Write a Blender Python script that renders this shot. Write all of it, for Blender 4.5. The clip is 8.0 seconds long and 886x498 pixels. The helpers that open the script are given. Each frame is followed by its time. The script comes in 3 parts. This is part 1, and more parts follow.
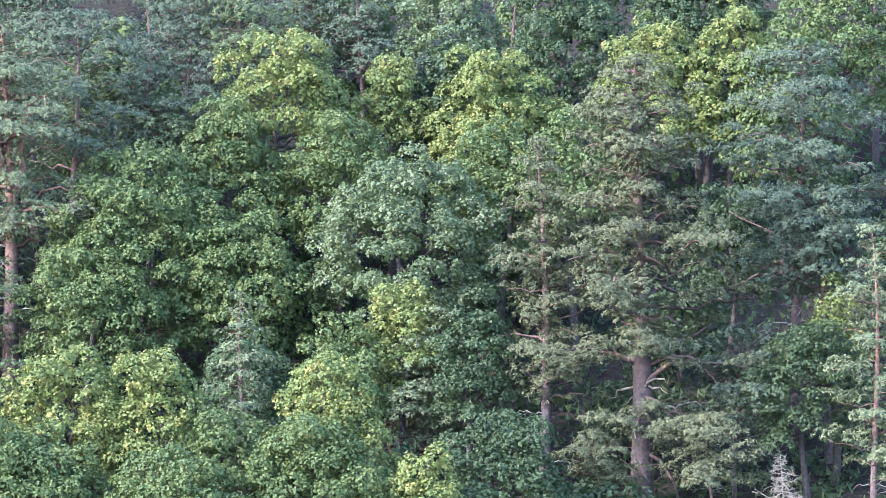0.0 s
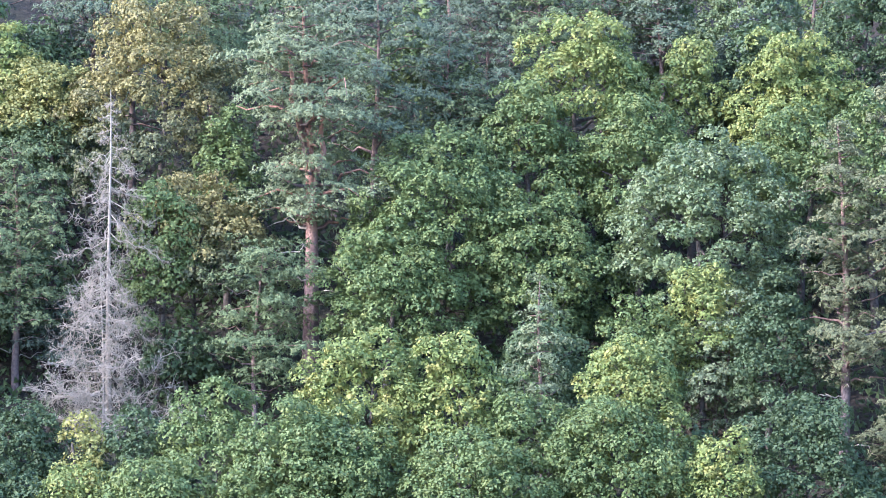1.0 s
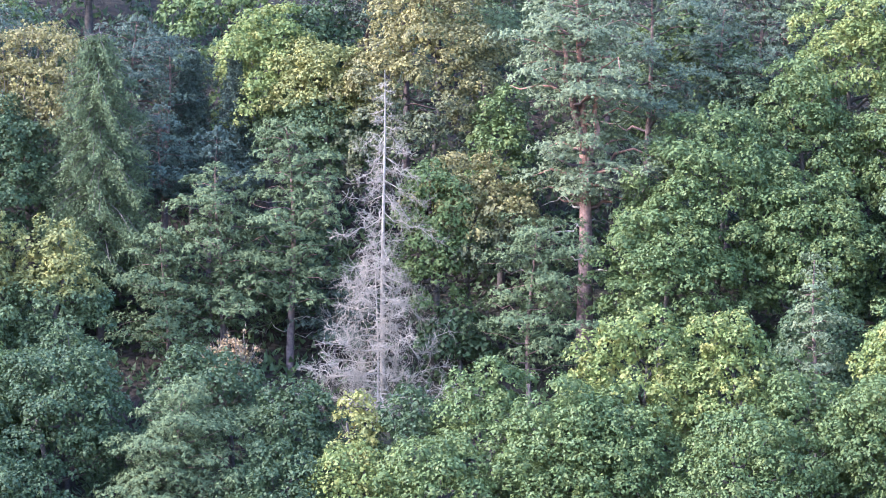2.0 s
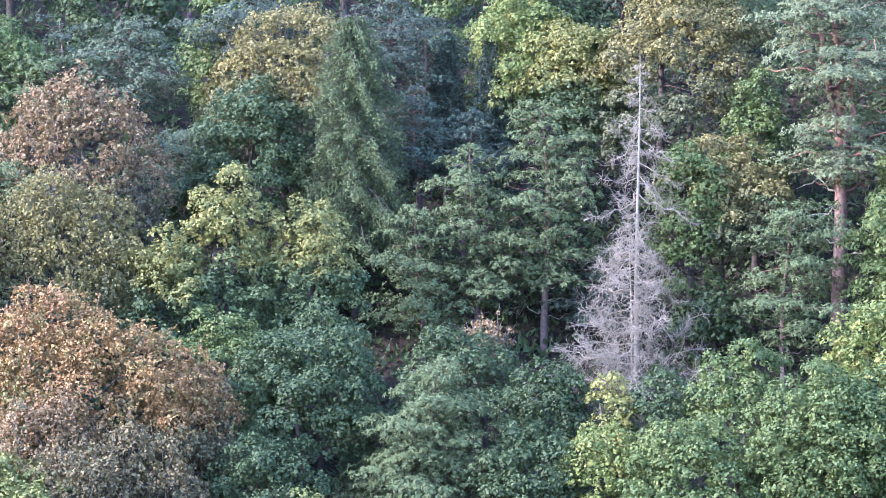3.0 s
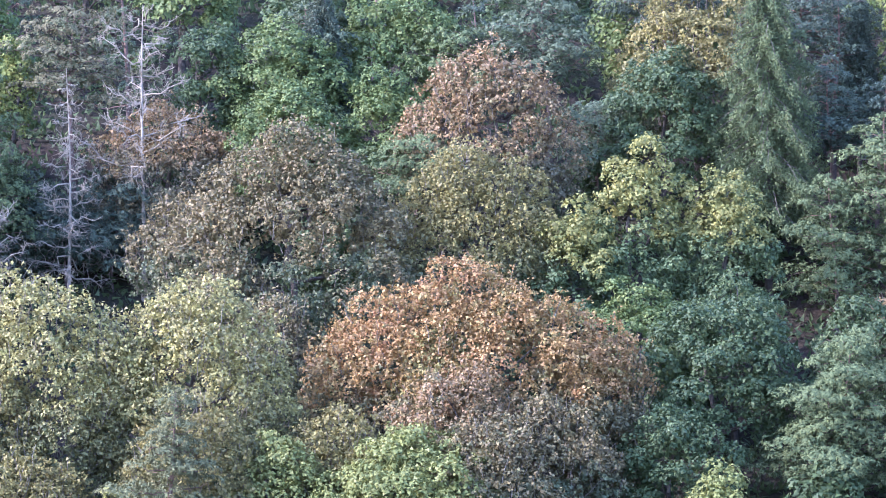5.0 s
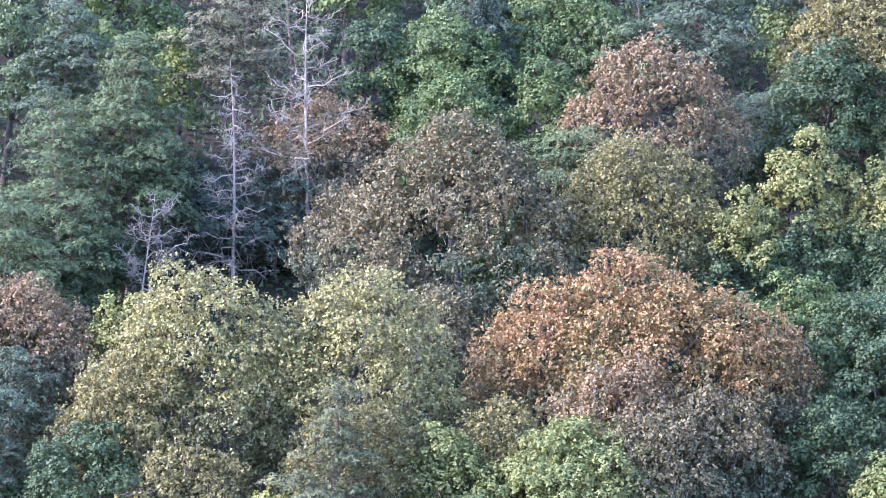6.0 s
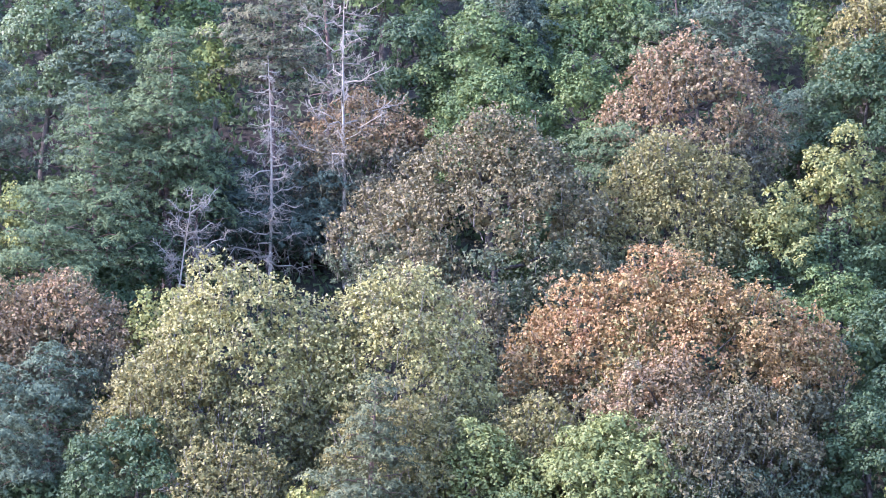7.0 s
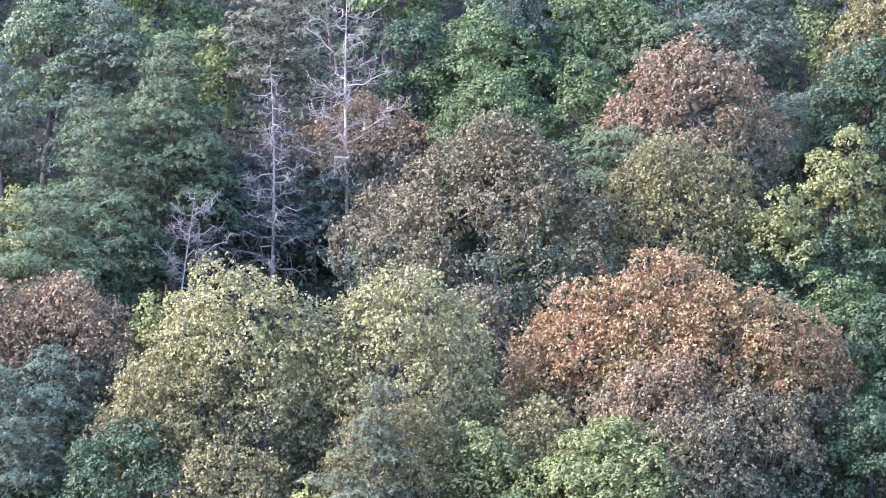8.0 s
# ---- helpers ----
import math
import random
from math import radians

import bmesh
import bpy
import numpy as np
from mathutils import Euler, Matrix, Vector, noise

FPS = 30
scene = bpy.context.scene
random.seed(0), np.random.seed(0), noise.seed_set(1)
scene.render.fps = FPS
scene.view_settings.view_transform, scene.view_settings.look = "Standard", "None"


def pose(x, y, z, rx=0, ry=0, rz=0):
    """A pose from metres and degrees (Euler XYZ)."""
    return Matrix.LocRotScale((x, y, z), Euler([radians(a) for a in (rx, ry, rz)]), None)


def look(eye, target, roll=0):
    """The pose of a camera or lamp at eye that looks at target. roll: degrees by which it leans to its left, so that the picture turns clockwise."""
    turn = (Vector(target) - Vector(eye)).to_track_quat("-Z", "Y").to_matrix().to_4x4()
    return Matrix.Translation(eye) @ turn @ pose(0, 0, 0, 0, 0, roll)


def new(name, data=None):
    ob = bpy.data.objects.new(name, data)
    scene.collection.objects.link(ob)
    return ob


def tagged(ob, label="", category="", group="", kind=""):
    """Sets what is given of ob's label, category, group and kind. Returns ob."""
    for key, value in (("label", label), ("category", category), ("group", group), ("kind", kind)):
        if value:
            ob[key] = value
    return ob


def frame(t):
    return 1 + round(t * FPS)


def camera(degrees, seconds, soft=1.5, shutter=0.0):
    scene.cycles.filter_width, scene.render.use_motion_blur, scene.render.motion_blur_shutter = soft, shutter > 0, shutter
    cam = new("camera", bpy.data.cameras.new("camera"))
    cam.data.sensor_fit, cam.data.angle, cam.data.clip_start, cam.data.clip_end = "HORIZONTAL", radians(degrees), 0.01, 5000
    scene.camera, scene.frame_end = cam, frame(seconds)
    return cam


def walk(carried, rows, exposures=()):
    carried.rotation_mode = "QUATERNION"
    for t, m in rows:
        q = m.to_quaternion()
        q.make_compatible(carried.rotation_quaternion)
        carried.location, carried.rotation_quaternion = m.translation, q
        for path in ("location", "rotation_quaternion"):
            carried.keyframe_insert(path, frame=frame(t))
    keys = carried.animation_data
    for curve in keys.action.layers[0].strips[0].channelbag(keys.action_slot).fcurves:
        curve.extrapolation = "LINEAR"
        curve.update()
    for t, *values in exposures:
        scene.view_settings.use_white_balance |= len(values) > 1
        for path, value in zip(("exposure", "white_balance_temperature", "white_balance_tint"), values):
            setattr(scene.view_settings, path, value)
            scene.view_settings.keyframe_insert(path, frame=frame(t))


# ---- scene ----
# A wooded hillside in early autumn, watched from across a small valley; the camera stands and pans to the left.
EYE = 40.0


def aim(turn, tilt, lean):
    return pose(0, 0, EYE, 90 + tilt, 0, turn) @ pose(0, 0, 0, 0, 0, lean)


cam = camera(11.0, 8.0, soft=0.9)
walk(cam, [
    (0.0, aim(-9.628, 0.788, -0.204)),
    (0.5, aim(-7.698, 0.690, -0.112)),
    (1.0, aim(-5.901, 0.582, -0.055)),
    (1.5, aim(-4.071, 0.462, -0.044)),
    (1.7, aim(-3.414, 0.407, -0.047)),
    (2.8, aim(-0.017, 0.149, -0.009)),
    (3.0, aim(0.673, 0.101, 0.181)),
    (3.5, aim(2.357, -0.001, 0.175)),
    (4.0, aim(3.883, -0.101, 0.088)),
    (4.2, aim(4.500, -0.144, 0.049)),
    (5.3, aim(6.371, -0.298, -0.093)),
    (5.5, aim(6.886, -0.314, -0.047)),
    (6.0, aim(7.854, -0.367, -0.049)),
    (6.5, aim(8.262, -0.404, 0.011)),
    (7.0, aim(8.315, -0.417, 0.043)),
    (7.5, aim(8.340, -0.408, 0.028)),
    (8.0, aim(8.345, -0.375, 0.078)),
], exposures=[
    (0.0, 3.33, 4850, 28), (1.5, 3.38, 4800, 31), (3.5, 3.45, 4760, 36), (8.0, 3.43, 4820, 40),
])

# ---- daylight ----
SUN_FROM = Vector((-0.78, -0.26, 0.54)).normalized()
SUN_UP = math.asin(SUN_FROM.z)
SUN_ROUND = math.atan2(SUN_FROM.x, SUN_FROM.y)
world = bpy.data.worlds.new("daylight")
scene.world = world
world.use_nodes = True
sky = world.node_tree.nodes.new("ShaderNodeTexSky")
sky.sky_type = "NISHITA"
sky.sun_disc = False
sky.sun_elevation = SUN_UP
sky.sun_rotation = SUN_ROUND
sky.air_density = 1.0
sky.dust_density = 1.5
backing = world.node_tree.nodes["Background"]
backing.inputs["Strength"].default_value = 0.15
world.node_tree.links.new(sky.outputs["Color"], backing.inputs["Color"])
sun = new("sun", bpy.data.lights.new("sun", "SUN"))
sun.data.energy = 1.05
sun.data.angle = radians(0.6)
sun.data.color = (1.0, 0.88, 0.72)
sun.matrix_world = look(SUN_FROM * 300, (0, 0, 0))

# ---- materials ----


def shader(name):
    m = bpy.data.materials.new(name)
    m.use_nodes = True
    nt = m.node_tree
    return m, nt, nt.nodes["Principled BSDF"]


def noise_node(nt, scale, detail=3.0, rough=0.6):
    co = nt.nodes.new("ShaderNodeTexCoord")
    n = nt.nodes.new("ShaderNodeTexNoise")
    n.inputs["Scale"].default_value = scale
    n.inputs["Detail"].default_value = detail
    n.inputs["Roughness"].default_value = rough
    nt.links.new(co.outputs["Object"], n.inputs["Vector"])
    return n.outputs["Fac"]


def ramp(nt, fac, stops):
    r = nt.nodes.new("ShaderNodeValToRGB")
    while len(r.color_ramp.elements) < len(stops):
        r.color_ramp.elements.new(0.5)
    for e, (p, c) in zip(r.color_ramp.elements, stops):
        e.position, e.color = p, (*c, 1)
    nt.links.new(fac, r.inputs["Fac"])
    return r.outputs["Color"]


def mix(nt, fac, a, b, kind="MIX"):
    n = nt.nodes.new("ShaderNodeMix")
    n.data_type, n.blend_type = "RGBA", kind
    if hasattr(fac, "is_output"):
        nt.links.new(fac, n.inputs[0])
    else:
        n.inputs[0].default_value = fac
    for socket, v in ((n.inputs[6], a), (n.inputs[7], b)):
        if hasattr(v, "is_output"):
            nt.links.new(v, socket)
        else:
            socket.default_value = (*v, 1)
    return n.outputs[2]


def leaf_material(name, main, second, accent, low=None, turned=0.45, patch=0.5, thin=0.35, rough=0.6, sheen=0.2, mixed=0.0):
    """Foliage: colour drifts over the crown in patches of a metre or two, sprays and single leaves have a shade of
    their own, light passes through.
    low: a darker, greener leaf colour towards the bottom of the crown, below the height given by turned."""
    m, nt, bsdf = shader(name)
    patches = ramp(nt, noise_node(nt, 0.45, 3.0), [(0.36, main), (patch + 0.14, second)])
    sprays = ramp(nt, noise_node(nt, 1.5, 2.0), [(0.52, (0, 0, 0)), (0.68, (1, 1, 1))])
    geo = nt.nodes.new("ShaderNodeNewGeometry")
    own = nt.nodes.new("ShaderNodeMath")
    own.operation = "MULTIPLY"
    own.inputs[1].default_value = 17.3
    nt.links.new(geo.outputs["Random Per Island"], own.inputs[0])
    part_of = nt.nodes.new("ShaderNodeMath")
    part_of.operation = "FRACT"
    nt.links.new(own.outputs[0], part_of.inputs[0])
    mingled = ramp(nt, part_of.outputs[0], [(0.6 - 0.35 * mixed, (0.0, 0.0, 0.0)), (0.98, (0.6 + 0.3 * mixed,) * 3)])
    base = mix(nt, mingled, mix(nt, sprays, patches, accent), mix(nt, 0.5, accent, second))
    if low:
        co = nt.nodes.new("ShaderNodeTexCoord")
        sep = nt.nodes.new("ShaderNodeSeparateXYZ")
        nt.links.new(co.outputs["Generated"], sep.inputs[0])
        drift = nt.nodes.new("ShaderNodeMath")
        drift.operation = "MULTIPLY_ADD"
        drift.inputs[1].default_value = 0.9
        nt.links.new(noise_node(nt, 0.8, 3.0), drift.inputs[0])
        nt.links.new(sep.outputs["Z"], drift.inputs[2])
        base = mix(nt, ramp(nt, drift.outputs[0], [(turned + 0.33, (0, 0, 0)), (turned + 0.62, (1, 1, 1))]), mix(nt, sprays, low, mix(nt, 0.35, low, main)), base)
    shade = ramp(nt, geo.outputs["Random Per Island"], [(0.0, (0.78 - 0.22 * mixed,) * 3), (0.55, (0.98, 0.98, 0.98)), (1.0, (1.26 + 0.2 * mixed, 1.23 + 0.2 * mixed, 1.16 + 0.15 * mixed))])
    col = mix(nt, 1.0, base, shade, "MULTIPLY")
    nt.links.new(col, bsdf.inputs["Base Color"])
    bsdf.inputs["Roughness"].default_value = rough
    bsdf.inputs["Specular IOR Level"].default_value = sheen
    trans = nt.nodes.new("ShaderNodeBsdfTranslucent")
    nt.links.new(col, trans.inputs["Color"])
    both = nt.nodes.new("ShaderNodeMixShader")
    both.inputs[0].default_value = thin
    nt.links.new(bsdf.outputs[0], both.inputs[1])
    nt.links.new(trans.outputs[0], both.inputs[2])
    nt.links.new(both.outputs[0], nt.nodes["Material Output"].inputs["Surface"])
    return m


def bark_material(name, low, high, split=0.45, scale=6.0):
    """Bark that turns from its low colour to its high one up the stem, furrowed and blotched."""
    m, nt, bsdf = shader(name)
    co = nt.nodes.new("ShaderNodeTexCoord")
    sep = nt.nodes.new("ShaderNodeSeparateXYZ")
    nt.links.new(co.outputs["Generated"], sep.inputs[0])
    up = ramp(nt, sep.outputs["Z"], [(split - 0.2, low), (split + 0.15, high)])
    blotch = ramp(nt, noise_node(nt, scale, 6.0, 0.7), [(0.3, (0.45, 0.45, 0.48)), (0.7, (1.25, 1.22, 1.2))])
    fine = noise_node(nt, scale * 5, 4.0, 0.7)
    nt.links.new(mix(nt, 1.0, up, blotch, "MULTIPLY"), bsdf.inputs["Base Color"])
    bsdf.inputs["Roughness"].default_value = 0.9
    bsdf.inputs["Specular IOR Level"].default_value = 0.1
    bump = nt.nodes.new("ShaderNodeBump")
    bump.inputs["Distance"].default_value = 0.03
    nt.links.new(fine, bump.inputs["Height"])
    nt.links.new(bump.outputs[0], bsdf.inputs["Normal"])
    return m


OAK_GREEN = leaf_material("oak_leaves_green", (0.084, 0.118, 0.032), (0.114, 0.146, 0.037), (0.156, 0.174, 0.044))
OAK_DEEP = leaf_material("oak_leaves_deep_green", (0.053, 0.077, 0.027), (0.066, 0.091, 0.030), (0.085, 0.110, 0.035))
OAK_LIME = leaf_material("leaves_lime_green", (0.125, 0.165, 0.038), (0.176, 0.198, 0.043), (0.246, 0.230, 0.050))
OAK_SILVER = leaf_material("leaves_pale_backed", (0.095, 0.128, 0.042), (0.125, 0.152, 0.052), (0.170, 0.190, 0.076), rough=0.45)
OAK_LIGHT = leaf_material("leaves_light_green", (0.150, 0.168, 0.044), (0.186, 0.198, 0.050), (0.220, 0.218, 0.058))
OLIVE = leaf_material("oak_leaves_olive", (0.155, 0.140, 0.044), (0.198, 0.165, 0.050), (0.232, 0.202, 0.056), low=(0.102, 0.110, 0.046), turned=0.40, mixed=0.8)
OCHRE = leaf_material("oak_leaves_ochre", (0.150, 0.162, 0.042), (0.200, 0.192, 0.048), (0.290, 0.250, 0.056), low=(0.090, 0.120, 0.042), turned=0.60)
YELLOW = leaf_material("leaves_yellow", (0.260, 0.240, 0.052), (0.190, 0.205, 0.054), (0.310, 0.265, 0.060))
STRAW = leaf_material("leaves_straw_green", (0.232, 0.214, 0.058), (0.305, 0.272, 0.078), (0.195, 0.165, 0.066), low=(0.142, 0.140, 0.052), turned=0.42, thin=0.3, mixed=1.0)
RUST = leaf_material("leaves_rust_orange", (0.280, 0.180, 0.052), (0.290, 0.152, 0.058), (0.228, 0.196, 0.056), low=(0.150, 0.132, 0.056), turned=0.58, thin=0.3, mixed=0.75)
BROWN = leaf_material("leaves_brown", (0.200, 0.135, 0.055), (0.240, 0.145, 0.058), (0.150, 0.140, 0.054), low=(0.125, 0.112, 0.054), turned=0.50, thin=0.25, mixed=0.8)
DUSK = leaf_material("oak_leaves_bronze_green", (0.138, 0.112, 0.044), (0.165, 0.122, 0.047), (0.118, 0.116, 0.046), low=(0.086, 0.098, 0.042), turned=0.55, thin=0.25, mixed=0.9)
PINE_GREEN = leaf_material("pine_needles_green", (0.078, 0.100, 0.040), (0.098, 0.120, 0.045), (0.116, 0.133, 0.050), thin=0.15, rough=0.8, sheen=0.05)
PINE_BLUE = leaf_material("pine_needles_blue_green", (0.072, 0.092, 0.050), (0.092, 0.110, 0.055), (0.110, 0.126, 0.062), thin=0.15, rough=0.8, sheen=0.05)
PINE_OLIVE = leaf_material("pine_needles_olive", (0.088, 0.096, 0.043), (0.110, 0.114, 0.048), (0.130, 0.128, 0.054), thin=0.15, rough=0.8, sheen=0.05)
PINE_LIGHT = leaf_material("pine_needles_light", (0.112, 0.132, 0.058), (0.138, 0.154, 0.064), (0.158, 0.168, 0.070), thin=0.15, rough=0.75, sheen=0.08)
PINE_BROWN = leaf_material("pine_needles_browned", (0.112, 0.104, 0.050), (0.132, 0.116, 0.054), (0.108, 0.120, 0.052), thin=0.15, rough=0.75, sheen=0.08)
# darkest needles: for spruces, and for pines that stand in for shade
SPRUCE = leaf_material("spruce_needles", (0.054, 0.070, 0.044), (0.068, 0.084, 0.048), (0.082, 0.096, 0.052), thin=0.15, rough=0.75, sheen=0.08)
SPRUCE_GREY = leaf_material("spruce_needles_grey", (0.080, 0.102, 0.040), (0.098, 0.120, 0.045), (0.116, 0.134, 0.050), thin=0.15, rough=0.75, sheen=0.08)
BARK_PINE = bark_material("pine_bark", (0.140, 0.098, 0.072), (0.285, 0.158, 0.092))
BARK_BROWN = bark_material("brown_pine_bark", (0.110, 0.084, 0.064), (0.180, 0.118, 0.078))
BARK_OAK = bark_material("oak_bark", (0.080, 0.066, 0.046), (0.105, 0.088, 0.062))
BARK_PALE = bark_material("pale_bark", (0.330, 0.310, 0.280), (0.420, 0.390, 0.350))
TWIGS = bark_material("bare_twigs", (0.170, 0.140, 0.095), (0.200, 0.170, 0.118))
DEADWOOD = bark_material("bleached_deadwood", (0.255, 0.218, 0.142), (0.310, 0.268, 0.178))


def ground_material():
    m, nt, bsdf = shader("forest_floor")
    big = ramp(nt, noise_node(nt, 0.12, 5.0), [(0.35, (0.038, 0.030, 0.022)), (0.65, (0.032, 0.034, 0.020))])
    fine = ramp(nt, noise_node(nt, 5.0, 8.0, 0.75), [(0.3, (0.4, 0.4, 0.4)), (0.7, (1.4, 1.3, 1.2))])
    nt.links.new(mix(nt, 1.0, big, fine, "MULTIPLY"), bsdf.inputs["Base Color"])
    bsdf.inputs["Roughness"].default_value = 1.0
    bsdf.inputs["Specular IOR Level"].default_value = 0.05
    bump = nt.nodes.new("ShaderNodeBump")
    bump.inputs["Distance"].default_value = 0.15
    nt.links.new(noise_node(nt, 3.0, 6.0), bump.inputs["Height"])
    nt.links.new(bump.outputs[0], bsdf.inputs["Normal"])
    return m


FLOOR = ground_material()

# ---- ground ----


def ground(x, y):
    """Height of the ground: a knoll under the camera, the valley, the wooded slope, the plateau above it."""
    r = math.hypot(x, y)
    ahead = max(0.0, min(1.0, (y / max(r, 1.0) + 0.2) / 0.9))
    slope = EYE - 4.94 + 0.55 * (r - 194)
    low = 15.5 + 22.8 * max(0.0, 1 - r / 110.0) ** 1.5
    top = EYE + 24 + 6 * math.sin(r * 0.004)
    h = top - 4 * math.log1p(math.exp(max(-60, min(60, (top - slope) / 4))))
    h = low + 3 * math.log1p(math.exp(max(-60, min(60, (h - low) / 3)))) if r < 1200 else max(h, low)
    calm = EYE - 1.7 if r < 1 else low
    bumps = 0.5 * noise.noise(Vector((x * 0.05, y * 0.05, 0))) * min(1, r / 60)
    return calm + (h - calm) * ahead ** 2 * (3 - 2 * ahead) + bumps


def mesh_ob(name, verts, faces, material, parent=None, label="", smooth=False):
    """One mesh object out of arrays: all faces with the same number of corners."""
    me = bpy.data.meshes.new(name)
    verts = np.asarray(verts, dtype=np.float32)
    faces = np.asarray(faces, dtype=np.int32)
    n, k = faces.shape
    me.vertices.add(len(verts))
    me.vertices.foreach_set("co", verts.ravel())
    me.loops.add(n * k)
    me.loops.foreach_set("vertex_index", faces.ravel())
    me.polygons.add(n)
    me.polygons.foreach_set("loop_start", np.arange(0, n * k, k, dtype=np.int32))
    if smooth:
        me.polygons.foreach_set("use_smooth", np.ones(n, dtype=bool))
    me.materials.append(material)
    me.update(calc_edges=True)
    ob = new(name, me)
    if parent:
        ob.parent = parent
    return tagged(ob, label)


def build_ground():
    radii = [0.0] + [2 * 1.045 ** i for i in range(100)]
    radii = [r for r in radii[::2] if r < 130] + [130 + 3.5 * i for i in range(44)] + [290 * 1.12 ** i for i in range(25)]
    spokes = 180
    verts, faces = [], []
    for r in radii:
        for k in range(spokes):
            a = 2 * math.pi * k / spokes
            x, y = r * math.sin(a), r * math.cos(a)
            verts.append((x, y, ground(x, y)))
    for i in range(len(radii) - 1):
        for k in range(spokes):
            j = (k + 1) % spokes
            faces.append((i * spokes + k, i * spokes + j, (i + 1) * spokes + j, (i + 1) * spokes + k))
    tagged(mesh_ob("ground", verts, faces, FLOOR, smooth=True), "dark forest floor of leaf litter on a steep slope", "ground", kind="structure")


build_ground()

# ---- how trees are made ----
RNG = np.random.default_rng(7)


def unit(v):
    return v / np.maximum(np.linalg.norm(v, axis=-1, keepdims=True), 1e-9)


def ball(n):
    return unit(RNG.normal(size=(n, 3)))


def leaf_faces(centres, along, length, width, facing=None):
    """Leaves and tufts of needles as slightly tilted blades at the centres, pointing along, and facing a given way if there is one."""
    n = len(centres)
    along = unit(along)
    L, W = np.broadcast_to(length, n)[:, None], np.broadcast_to(width, n)[:, None]
    if facing is None:
        side = unit(np.cross(along, ball(n)))
        a, b, c = centres - side * W * 0.5, centres + side * W * 0.5, centres + along * L
    else:
        nrm = unit(facing)
        side = unit(np.cross(nrm, along))
        along = np.cross(side, nrm)
        a = centres - along * L * 0.4 - side * W * 0.5
        b = centres - along * L * 0.4 + side * W * 0.5 + nrm * W * 0.15
        c = centres + along * L * 0.6
    return np.stack([a, b, c], 1).reshape(-1, 3), np.arange(3 * n).reshape(n, 3)


def tube(points, radii, sides=6):
    """A tapered round limb through the points."""
    p = np.asarray(points, float)
    r = np.asarray(radii, float)
    t = np.gradient(p, axis=0)
    t = unit(t)
    ref = np.where(np.abs(t[:, 2:3]) > 0.9, np.array([[1.0, 0, 0]]), np.array([[0, 0, 1.0]]))
    u = unit(np.cross(t, ref))
    v = np.cross(t, u)
    a = np.arange(sides) * 2 * np.pi / sides
    ring = p[:, None] + r[:, None, None] * (np.cos(a)[None, :, None] * u[:, None] + np.sin(a)[None, :, None] * v[:, None])
    n = len(p)
    i = np.arange(n - 1)[:, None] * sides
    k = np.arange(sides)[None]
    j = (k + 1) % sides
    f = np.stack([i + k, i + j, i + sides + j, i + sides + k], -1).reshape(-1, 4)
    return ring.reshape(-1, 3), f


def joined(pieces):
    vs, fs, o = [], [], 0
    for v, f in pieces:
        vs.append(v)
        fs.append(f + o)
        o += len(v)
    return np.concatenate(vs), np.concatenate(fs)


def stand(name, x, y, label, category, group="trees of the wood"):
    ob = new(name)
    ob.location = (x, y, ground(x, y) - 0.15)
    return tagged(ob, label, category, group)


def stem_points(h, lean=0.0, wob=0.12, n=9):
    z = np.linspace(0, h, n)
    a = RNG.uniform(0, 6.28)
    p = np.stack([lean * z / h + wob * np.sin(z / h * 4 + a) * z / h, wob * np.sin(z / h * 3 + a * 2) * z / h, z], 1)
    p[0, :2] = 0
    return p


def on_stem(stem, z):
    return np.array([np.interp(z, stem[:, 2], stem[:, k]) for k in range(3)])


def bent(start, end, sag, n=7, kink=0.1):
    """A limb's line from start to end, arching by sag, a little crooked."""
    s = np.linspace(0, 1, n)[:, None]
    p = start + (end - start) * s
    p[:, 2] += sag * 4 * (s * (1 - s))[:, 0]
    p[1:-1] += RNG.normal(size=(n - 2, 3)) * kink
    return p


def apart(points, gap):
    """The indices of points thinned to one in each cell as wide as the gap."""
    cell = np.floor(points / gap).astype(np.int64) + 4096
    return np.unique((cell[:, 0] * 8192 + cell[:, 1]) * 8192 + cell[:, 2], return_index=True)[1]


